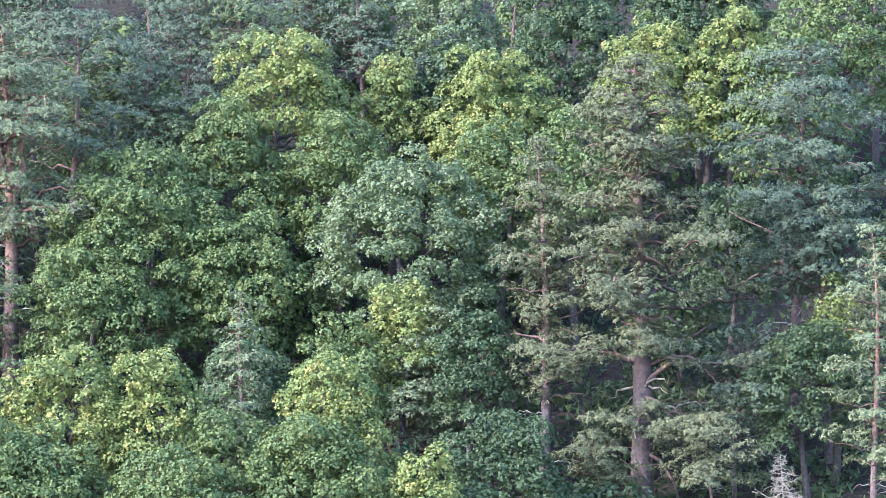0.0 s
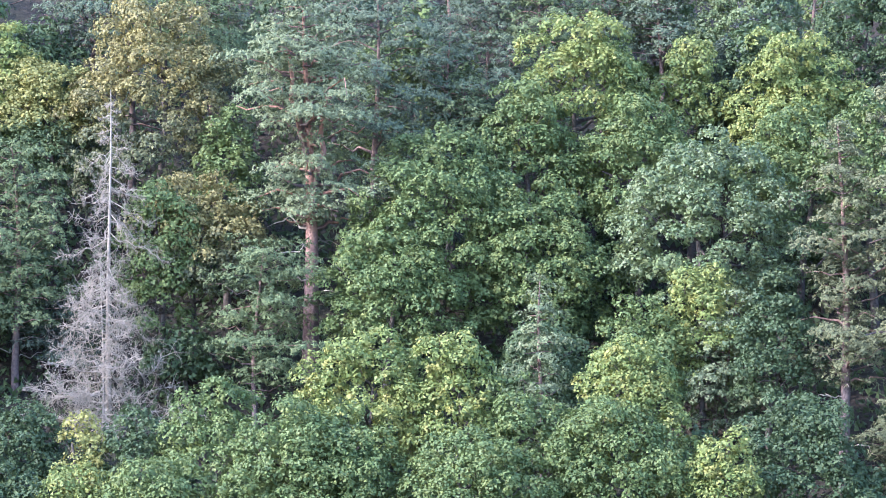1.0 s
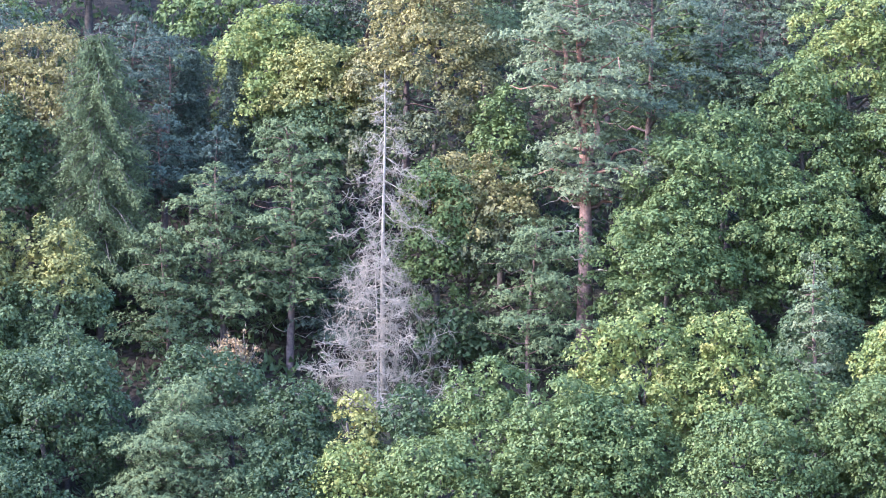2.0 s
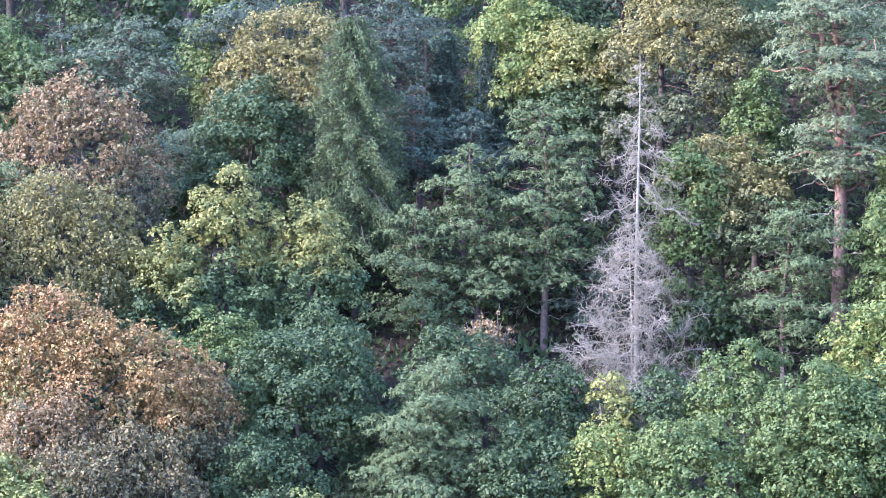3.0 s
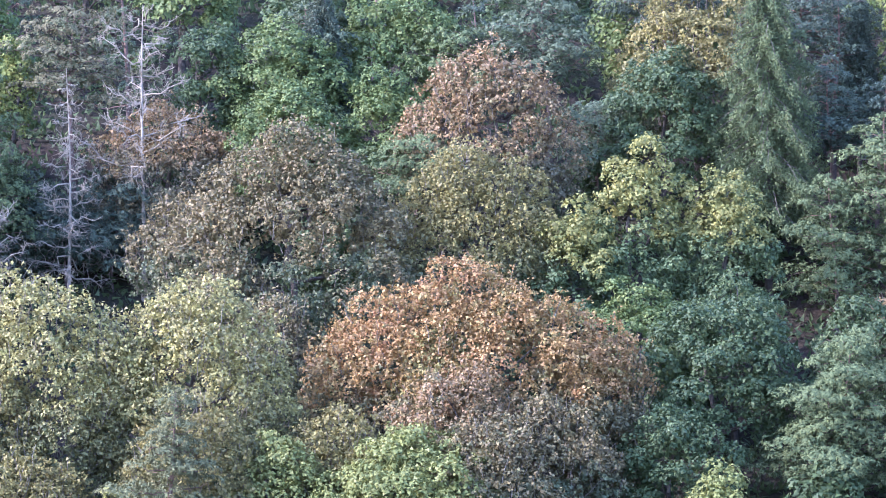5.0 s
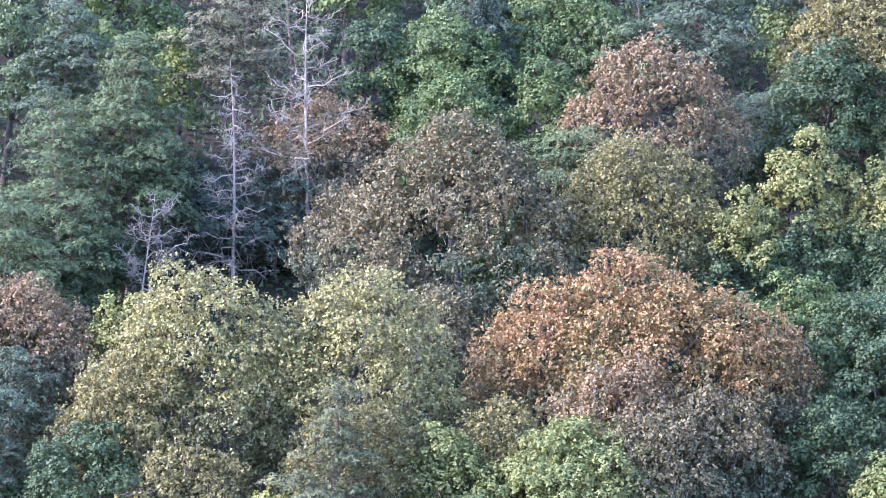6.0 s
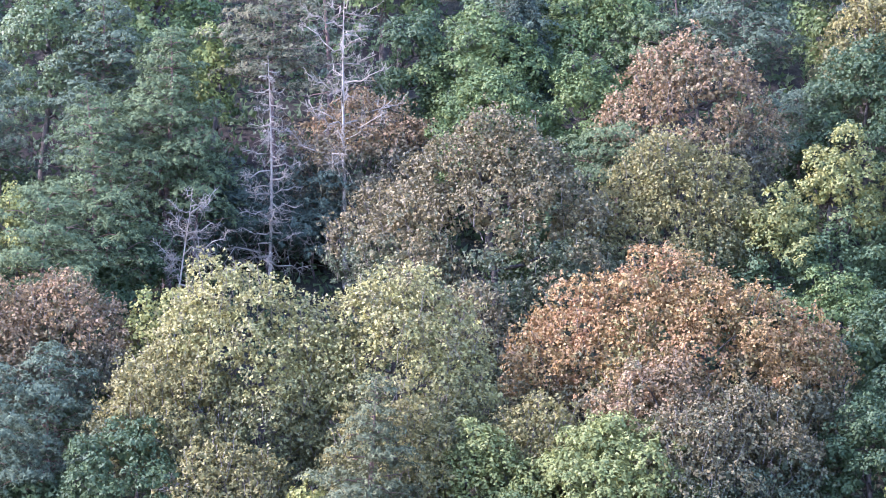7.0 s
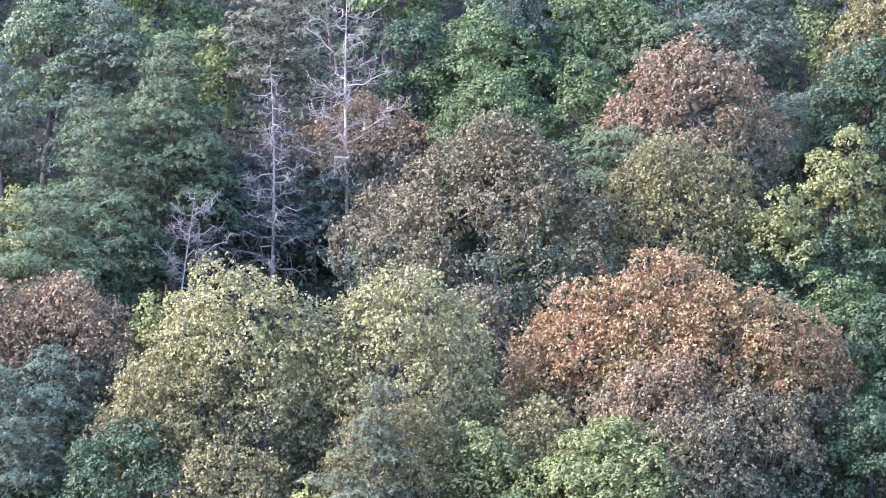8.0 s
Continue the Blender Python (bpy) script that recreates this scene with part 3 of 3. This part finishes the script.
pine(39.7, 183.7, 4.6, 3.9, 2.5, PINE_OLIVE, "low spreading pine with grey-olive needles", cone=0.2, limbs=8)
great = pine(39.4, 183.9, 19.9, 4.7, 6.1, PINE_OLIVE, "tall Scots pine with grey-olive needles and a thick bare lower trunk", girth=1.6, cone=0.45, limbs=64, dead=9, bare=((0.36, 0.42),), pad=0.95, full=1.2, inner=0.15)
for turns, thick in ((((0, -0.2, 5.1), (0.3, -0.6, 5.7), (0.9, -0.9, 6.2), (1.8, -1.1, 6.35), (2.4, -1.2, 6.0), (2.9, -1.2, 5.4)), 0.12),
                     (((0, -0.3, 4.9), (0.5, -0.8, 4.7), (0.8, -1.0, 4.2), (1.2, -1.1, 4.3), (1.5, -1.2, 3.9)), 0.07),
                     (((0.1, -0.2, 2.6), (0.6, -0.7, 2.3), (1.1, -1.0, 1.4), (1.3, -1.1, 0.7)), 0.09),
                     (((0, -0.2, 8.2), (0.4, -0.8, 8.0), (0.9, -1.0, 8.15), (1.3, -1.1, 7.8)), 0.07)):
    line = np.array(turns, float)
    fine = [tube(line, np.linspace(thick, 0.03, len(line)), 6)] + twiggery(line, 0.022, 7, 0.9, 1)
    mesh_ob("bent_limb", *joined(fine), BARK_BROWN, great, "crooked bare limb", smooth=True)
pine(35.5, 184.7, 16.3, 2.8, 4.7, PINE_OLIVE, "slender pine with olive needles beside a taller one", cone=0.45, dead=6, limbs=42, full=1.2)
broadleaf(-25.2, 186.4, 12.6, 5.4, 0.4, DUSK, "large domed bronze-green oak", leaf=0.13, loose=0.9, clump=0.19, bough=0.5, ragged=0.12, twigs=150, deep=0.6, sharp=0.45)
broadleaf(46.0, 182.5, 7.6, 2.5, 1.8, OAK_DEEP, "dark green oak in the shade of pines")
broadleaf(32.7, 185.5, 8.3, 1.8, 1.8, OAK_DEEP, "deep green young oak in shade")
broadleaf(23.4, 186.9, 6.9, 1.9, 1.8, OAK_DEEP, "deep green young oak in shade")
broadleaf(-0.5, 188.5, 5.5, 0.9, 1.9, BROWN, "small maple turning brown", kind="maple_tree", leaf=0.13, loose=0.9, clump=0.19, bough=0.5, ragged=0.12, twigs=150)
pine(43.3, 184.0, 7.4, 2.9, 2.8, PINE_BLUE, "low pine in the shade of taller ones", cone=0.3, limbs=22)
broadleaf(27.4, 187.1, 7.4, 2.0, 2.0, OAK_GREEN, "young green oak on the slope")
broadleaf(-13.9, 188.7, 8.7, 2.2, 2.1, OCHRE, "green oak turning yellow at the top")
broadleaf(-18.1, 188.9, 10.4, 4.1, 1.9, OLIVE, "rounded oak turned olive yellow", leaf=0.13, loose=0.9, clump=0.19, bough=0.5, ragged=0.12, twigs=150, deep=0.6, sharp=0.3)
broadleaf(47.5, 183.8, 8.6, 1.2, 2.8, OAK_LIME, "small light green maple among pines", kind="maple_tree")
pine(31.2, 187.3, 7.9, 2.6, 1.4, PINE_LIGHT, "young pine with soft light green needles", cone=0.5)
broadleaf(-11.3, 189.9, 10.3, 2.4, 2.3, OCHRE, "oak with yellow-tipped sprays", sharp=0.3, clump=0.22, bough=0.48)
broadleaf(30.3, 187.9, 8.3, 1.9, 2.2, OAK_LIME, "yellow-green young maple among oaks", kind="maple_tree")
broadleaf(-7.7, 190.4, 9.5, 2.2, 2.2, OCHRE, "oak with yellow-green sprays", clump=0.22, bough=0.48)
broadleaf(-45.1, 185.4, 7.8, 1.1, 3.1, YELLOW, "small maple turned yellow among pines", kind="maple_tree")
pine(47.6, 185.4, 12.2, 2.9, 7.0, PINE_BLUE, "blue-green pine with a rounded crown", cone=0.3)
pine(-46.9, 186.2, 7.3, 2.9, 2.4, PINE_GREEN, "broad pine with soft green cushions", cone=0.3)
broadleaf(-30.1, 189.7, 7.3, 2.2, 2.2, DUSK, "bronze-green oak beside a bleached dead larch", leaf=0.13, loose=0.9, clump=0.19, bough=0.5, ragged=0.12, twigs=150)
pine(46.7, 186.9, 17.9, 4.4, 6.9, PINE_BLUE, "broad blue-green pine on the slope", cone=0.3, limbs=44)
broadleaf(17.6, 192.0, 9.2, 3.1, 2.0, OAK_GREEN, "green oak leafy to the ground")
pine(-40.1, 192.8, 11.9, 2.8, 4.6, PINE_GREEN, "tall full pine above dead trees", cone=0.45, limbs=46)
pine(-42.2, 187.3, 12.0, 3.0, 3.0, PINE_GREEN, "full green pine on the slope", cone=0.45, limbs=44)
pine(-42.9, 182.0, 10.2, 3.2, 3.0, PINE_GREEN, "broad pine with soft rounded cushions", cone=0.3, limbs=40)
pine(-44.3, 187.7, 7.1, 3.2, 2.8, PINE_GREEN, "broad pine with soft green cushions", cone=0.3)
dead_conifer(5.9, 194.0, 13.8, 4.0, 4.4, "tall dead spruce with a bare grey spire and drooping boughs", limbs=50, lift=-0.45, cone=0.8, gap=(0.47, 0.53), twigs=22, thick=0.010, stout=0.7, girth=1.0)
dead_conifer(5.6, 191.6, 8.2, 4.2, 0.8, "shorter dead spruce bleached grey with a haze of twigs", limbs=60, lift=0.05, cone=0.75, twigs=24, thick=0.011, stout=0.8, girth=0.8)
pine(12.0, 192.5, 8.4, 3.3, 1.9, PINE_GREEN, "spreading pine with dark layered boughs", cone=0.2, limbs=26)
pine(52.2, 186.7, 15.7, 3.2, 5.7, PINE_BLUE, "blue-green pine on the slope")
pine(23.1, 184.0, 11.0, 1.8, 3.0, PINE_LIGHT, "small pointed pine among oaks", cone=0.7, limbs=28)
pine(-3.2, 194.5, 7.2, 2.5, 1.4, PINE_GREEN, "dense green pine on the slope", cone=0.4)
broadleaf(23.9, 193.4, 8.6, 3.2, 1.8, OAK_GREEN, "mid green oak on the slope")
broadleaf(31.1, 192.7, 10.9, 4.1, 2.2, OAK_SILVER, "broad oak with pale-backed leaves")
pine(-42.3, 190.9, 9.5, 2.3, 3.4, PINE_GREEN, "dense pine on the slope", cone=0.35)
broadleaf(8.0, 195.2, 9.4, 1.8, 2.1, OAK_GREEN, "young green oak behind a dead spruce")
pine(2.0, 195.4, 11.5, 3.4, 2.9, PINE_GREEN, "pine with dense green needles and a bare trunk", cone=0.35, limbs=42, dead=6)
pine(-0.9, 195.4, 9.5, 2.8, 1.9, PINE_GREEN, "dense green pine on the slope", cone=0.4)
broadleaf(20.0, 194.7, 11.2, 4.0, 1.6, OAK_GREEN, "large green oak with a rounded crown")
dead_conifer(-38.9, 188.0, 7.2, 2.3, 3.0, "crooked dead pine with bare pale twigs", limbs=15, lean=0.8, lift=0.5, cone=0.3, twigs=18, stout=1.2)
pine(-21.1, 194.7, 8.1, 3.2, 5.3, PINE_GREEN, "pine on the upper slope", cone=0.3)
pine(14.5, 195.4, 17.4, 3.7, 7.0, PINE_LIGHT, "Scots pine with an orange-red forked trunk and layered crown", bark=BARK_PINE, girth=1.45, cone=0, limbs=60, dead=12, pad=0.95, inner=0.3, bare=((0.56, 0.62),), forks=2)
broadleaf(-18.0, 195.5, 11.2, 3.8, 2.5, BROWN, "rounded oak turned reddish brown", leaf=0.13, loose=0.9, clump=0.19, bough=0.5, ragged=0.12, twigs=150, deep=0.6, sharp=0.2)
broadleaf(44.8, 191.2, 8.9, 1.9, 2.9, OAK_DEEP, "dark green oak behind a tall pine")
pine(-38.9, 192.5, 7.2, 1.9, 3.3, PINE_GREEN, "pine with a thin crooked trunk", cone=0.3)
dead_conifer(-35.7, 193.2, 10.5, 2.7, 1.6, "slim dead spruce bleached grey", limbs=44, twigs=13, cone=0.5, stout=1.2)
pine(3.9, 196.4, 3.6, 2.4, 0.7, SPRUCE, "low dark pine beside a dead spruce", cone=0.3, limbs=22)
pine(-43.6, 192.2, 9.3, 2.2, 4.6, PINE_BLUE, "dark pine on the upper slope", cone=0.4)
broadleaf(9.8, 196.8, 8.6, 3.1, 1.9, OLIVE, "oak just turning yellow beside a dead spruce", clump=0.22, bough=0.48)
dead_conifer(-32.7, 194.6, 12.8, 3.3, 4.5, "tall dead larch with few curving pale branches", limbs=24, lift=0.35, cone=0.3, twigs=14, stout=1.15)
spruce(-6.1, 197.6, 13.8, 3.0, 3.9, SPRUCE_GREY, "tall spruce with hanging grey-green boughs", droop=0.5, whorls=32, taper=0.4)
# young pines added to fill the glade; their dark needles carry its shade
pine(-41.5, 193.5, 4.1, 2.2, 1.2, SPRUCE, "young filler pine with needles darkened as glade shade", cone=0.4, limbs=22)
pine(-38.4, 194.2, 3.4, 1.9, 0.7, SPRUCE, "young filler pine with needles darkened as glade shade", cone=0.4, limbs=20)
pine(-34.1, 195.0, 3.2, 1.9, 0.7, SPRUCE, "young filler pine with needles darkened as glade shade", cone=0.4, limbs=20)
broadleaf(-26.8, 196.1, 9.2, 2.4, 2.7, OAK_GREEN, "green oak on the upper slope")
pine(-36.1, 194.8, 4.0, 2.2, 1.1, SPRUCE, "young filler pine with needles darkened as glade shade", cone=0.4, limbs=22)
pine(-32.2, 195.5, 4.0, 2.2, 1.1, SPRUCE, "young filler pine with needles darkened as glade shade", cone=0.4, limbs=22)
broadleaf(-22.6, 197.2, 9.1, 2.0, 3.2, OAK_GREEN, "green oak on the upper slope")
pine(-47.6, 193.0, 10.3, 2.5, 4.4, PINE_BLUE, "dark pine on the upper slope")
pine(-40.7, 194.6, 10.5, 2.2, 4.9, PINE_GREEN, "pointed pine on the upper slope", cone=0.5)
# two more added pines, coloured dark for the shade behind the dead trees
pine(-37.6, 195.2, 4.9, 2.5, 1.0, SPRUCE, "filler pine darkened as shade behind dead trees", cone=0.3)
pine(-34.3, 195.8, 5.1, 2.5, 1.0, SPRUCE, "filler pine darkened as shade behind dead trees", cone=0.3)
broadleaf(38.9, 195.2, 10.8, 2.4, 3.0, OAK_GREEN, "green oak behind a pine")
broadleaf(35.8, 195.8, 10.3, 3.0, 3.0, OAK_GREEN, "green oak on the slope")
broadleaf(-32.2, 196.6, 7.5, 3.0, 1.5, BROWN, "rust-brown beech behind dead trees", kind="beech_tree", leaf=0.13, loose=0.9, clump=0.19, bough=0.5, ragged=0.12, twigs=150)
pine(-26.0, 197.6, 8.4, 1.9, 4.9, PINE_GREEN, "pine on the upper slope")
pine(-13.4, 198.9, 7.7, 2.6, 4.4, PINE_BLUE, "blue-green pine behind an oak", cone=0.2)
broadleaf(-10.5, 199.1, 9.3, 3.0, 2.6, OAK_DEEP, "dark green oak on the upper slope")
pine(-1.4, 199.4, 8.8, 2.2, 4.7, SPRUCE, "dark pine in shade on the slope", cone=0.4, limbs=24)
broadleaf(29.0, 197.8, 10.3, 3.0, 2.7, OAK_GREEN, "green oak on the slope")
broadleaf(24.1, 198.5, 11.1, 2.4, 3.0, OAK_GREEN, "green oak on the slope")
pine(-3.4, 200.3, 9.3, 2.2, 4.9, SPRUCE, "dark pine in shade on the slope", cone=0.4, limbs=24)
pine(18.6, 199.7, 7.6, 2.5, 3.4, SPRUCE, "dark pine in shade behind oaks", cone=0.4, limbs=22)
broadleaf(11.2, 200.2, 9.6, 1.6, 3.3, OAK_GREEN, "green oak beside a tall pine")
pine(-36.2, 197.2, 11.6, 3.0, 6.9, PINE_BROWN, "brownish pine high on the slope", cone=0.3)
pine(17.6, 200.1, 15.3, 3.3, 7.4, PINE_BLUE, "broad pine on the upper slope", cone=0.35)
broadleaf(-39.0, 197.2, 9.4, 0.9, 4.5, OAK_LIME, "light green maple between pines", kind="maple_tree")
broadleaf(-30.5, 198.7, 10.4, 1.6, 3.5, OAK_DEEP, "dark green oak high on the slope")
pine(-43.9, 196.6, 10.9, 2.5, 5.9, PINE_BLUE, "dark pine standing high on the slope", cone=0.4)
broadleaf(-27.4, 199.6, 9.9, 3.1, 3.0, OAK_GREEN, "green oak high on the slope")
pine(21.9, 201.0, 10.7, 2.2, 6.0, PINE_GREEN, "green pine standing behind oaks", cone=0.3)
broadleaf(-46.5, 196.9, 10.2, 2.2, 3.3, OAK_SILVER, "grey-green birch high on the slope", kind="birch_tree")
spruce(-25.8, 200.7, 11.4, 1.9, 6.2, SPRUCE, "dark spruce high on the slope")
broadleaf(-9.2, 202.3, 11.1, 3.7, 2.6, OLIVE, "olive-green oak high on the slope", leaf=0.13, loose=0.9, clump=0.19, bough=0.5, ragged=0.12, twigs=150)
broadleaf(26.9, 200.8, 12.8, 3.0, 3.1, OAK_LIME, "tall green oak turning yellow at the top", sharp=0.2)
pine(21.2, 201.6, 12.7, 2.6, 5.7, PINE_BLUE, "dark blue-green pine on the upper slope", cone=0.35)
pine(-19.6, 201.9, 9.5, 2.5, 6.0, PINE_GREEN, "pine high on the slope", cone=0.3)
broadleaf(8.3, 203.1, 12.9, 4.1, 2.7, OLIVE, "large oak turning olive and ochre", clump=0.22, bough=0.48)
broadleaf(36.4, 200.2, 11.6, 3.3, 2.9, OAK_LIME, "yellow-green maple on the upper slope", kind="maple_tree")
pine(-26.4, 202.0, 10.3, 2.8, 5.8, PINE_BLUE, "pine high on the slope")
pine(-16.0, 203.2, 10.3, 2.9, 6.3, PINE_BLUE, "blue-green pine high on the slope", cone=0.25)
broadleaf(31.9, 201.9, 10.8, 1.7, 3.6, OAK_LIME, "yellow-green maple on the upper slope", kind="maple_tree")
pine(24.2, 203.0, 11.3, 2.4, 6.8, PINE_BLUE, "dark pine standing behind green oaks", cone=0.3)
broadleaf(3.6, 204.6, 9.8, 3.0, 2.9, OCHRE, "upper slope oak turned ochre yellow", clump=0.22, bough=0.48)
broadleaf(-22.8, 203.4, 9.9, 3.2, 2.8, OAK_GREEN, "green oak high on the slope")
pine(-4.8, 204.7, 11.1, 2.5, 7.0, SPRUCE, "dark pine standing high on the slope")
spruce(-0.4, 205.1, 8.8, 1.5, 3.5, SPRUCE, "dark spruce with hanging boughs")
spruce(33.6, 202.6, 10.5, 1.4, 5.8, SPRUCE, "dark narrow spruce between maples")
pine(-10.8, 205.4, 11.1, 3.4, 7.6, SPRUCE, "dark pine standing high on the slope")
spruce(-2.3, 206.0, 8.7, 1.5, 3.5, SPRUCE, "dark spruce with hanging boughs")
broadleaf(43.7, 201.5, 11.2, 2.6, 3.2, OAK_LIME, "bright yellow-green maple on the upper slope", kind="maple_tree")
pine(20.1, 205.3, 12.2, 2.6, 7.4, PINE_BLUE, "dark pine standing behind a tall pine", cone=0.3)
broadleaf(1.3, 206.5, 10.4, 2.8, 3.1, OAK_LIME, "pale yellow-green maple on the upper slope", kind="maple_tree")
broadleaf(47.4, 201.2, 11.2, 2.7, 3.1, OAK_LIME, "bright yellow-green maple on the upper slope", kind="maple_tree")
pine(11.0, 206.6, 12.5, 3.1, 7.6, PINE_GREEN, "green pine high on the slope", cone=0.3)
pine(25.8, 206.1, 13.0, 2.9, 8.4, PINE_GREEN, "pine high on the slope")
broadleaf(40.6, 204.6, 12.1, 3.1, 3.2, OAK_DEEP, "dark green oak high on the slope")
pine(31.3, 206.3, 12.6, 2.3, 7.7, PINE_BLUE, "dark pine standing high on the slope")
pine(16.6, 208.1, 12.1, 3.2, 6.9, PINE_BLUE, "dark pine high on the slope", cone=0.3)
pine(5.5, 208.8, 12.6, 3.2, 8.2, PINE_BLUE, "dark pine standing high on the slope")
pine(-3.7, 208.8, 8.2, 2.6, 5.1, SPRUCE, "dark pine standing high on the slope")
broadleaf(35.1, 206.1, 12.6, 2.5, 4.1, OAK_SILVER, "grey-green birch with pale stems", bark=BARK_PALE, kind="birch_tree")
pine(23.5, 208.4, 12.4, 2.9, 8.0, PINE_BLUE, "dark pine high on the slope", cone=0.3)
broadleaf(52.9, 203.2, 11.9, 3.7, 3.3, OAK_GREEN, "green oak high on the slope")
pine(28.9, 208.1, 11.9, 2.6, 8.0, PINE_BLUE, "dark pine high on the slope", cone=0.3)
broadleaf(47.5, 207.1, 11.5, 3.4, 3.9, OAK_DEEP, "dark green oak high on the slope")

def upper_slope():
    """Mixed trees that close the upper slope behind the rest."""
    for i in range(46):
        a = -0.29 + 0.58 * (i + RNG.uniform(0.1, 0.9)) / 46
        r = 207 + 7 * (i % 3) + RNG.uniform(-2, 2)
        x, y, h = r * math.sin(a), r * math.cos(a), RNG.uniform(9.5, 12.5)
        if i % 2:
            pine(x, y, h, RNG.uniform(2.4, 3.2), h * 0.25, (PINE_BLUE, SPRUCE)[i % 4 // 2], "dark pine high on the wooded slope", cone=0.3, limbs=18, dead=1, full=0.5)
        else:
            broadleaf(x, y, h, RNG.uniform(2.6, 3.4), h * 0.1, (OAK_DEEP, OAK_GREEN)[i % 4 // 2], "green oak high on the wooded slope", leaf=0.2, clump=0.36)


# bearings of the glades in which the dead trees stand
GLADES = (0.030, 0.241, -0.175)


def understorey():
    """Young dark trees in the shade between the tall ones."""
    for i in range(66):
        a = -0.28 + 0.56 * (i + RNG.uniform(0.1, 0.9)) / 66
        r = 180 + 5.5 * (i % 5) + RNG.uniform(-2, 2)
        h = RNG.uniform(3.0, 5.0)
        if any(abs(a - glade) < 0.016 for glade in GLADES):
            continue
        broadleaf(r * math.sin(a), r * math.cos(a), h, RNG.uniform(1.5, 2.1), 0.4, OAK_DEEP, "young deep green hazel in the shade", kind="hazel_bush", leaf=0.22, clump=0.4)


upper_slope()
understorey()


def far_woods():
    """Crowns further up the slope and out to the sides, too far behind the rest to be told apart."""
    vs, along, size = [], [], []
    for i in range(130):
        a = RNG.uniform(-0.50, 0.50)
        r = RNG.uniform(219, 258)
        x, y = r * math.sin(a), r * math.cos(a)
        h, w = RNG.uniform(9, 14), RNG.uniform(2.5, 4.0)
        m = 60
        q = ball(m)
        q[:, 2] = np.abs(q[:, 2]) * RNG.choice([1, 1, -0.6], m)
        spot = np.array([x, y, ground(x, y) + h * 0.6]) + q * np.array([w, w, h * 0.42]) * RNG.uniform(0.75, 1.1, (m, 1))
        per = 9
        jig = ball(m * per)
        vs.append(np.repeat(spot, per, 0) + jig * 0.5)
        along.append(jig + np.repeat(q, per, 0))
    vs, along = np.concatenate(vs), np.concatenate(along)
    size = RNG.uniform(0.35, 0.55, len(vs))
    tagged(mesh_ob("far_woods", *leaf_faces(vs, along, size, size * 0.8), OAK_DEEP), "dense dark green woods further up the slope", "woods", kind="stuff")


def undergrowth():
    """Low ferns and bramble leaves over the forest floor."""
    m = 24000
    a, r = RNG.uniform(-0.30, 0.30, m), RNG.uniform(168, 226, m)
    p = np.array([(s * math.sin(t), s * math.cos(t), ground(s * math.sin(t), s * math.cos(t))) for t, s in zip(a, r)])
    per = 5
    jig = ball(m * per)
    jig[:, 2] = np.abs(jig[:, 2])
    v = np.repeat(p, per, 0) + jig * RNG.uniform(0.1, 0.8, (m * per, 1))
    size = RNG.uniform(0.25, 0.45, m * per)
    tagged(mesh_ob("undergrowth", *leaf_faces(v, jig, size, size * 0.6), OAK_DEEP), "low green bramble and fern on the forest floor", "undergrowth", kind="stuff")


far_woods()
undergrowth()
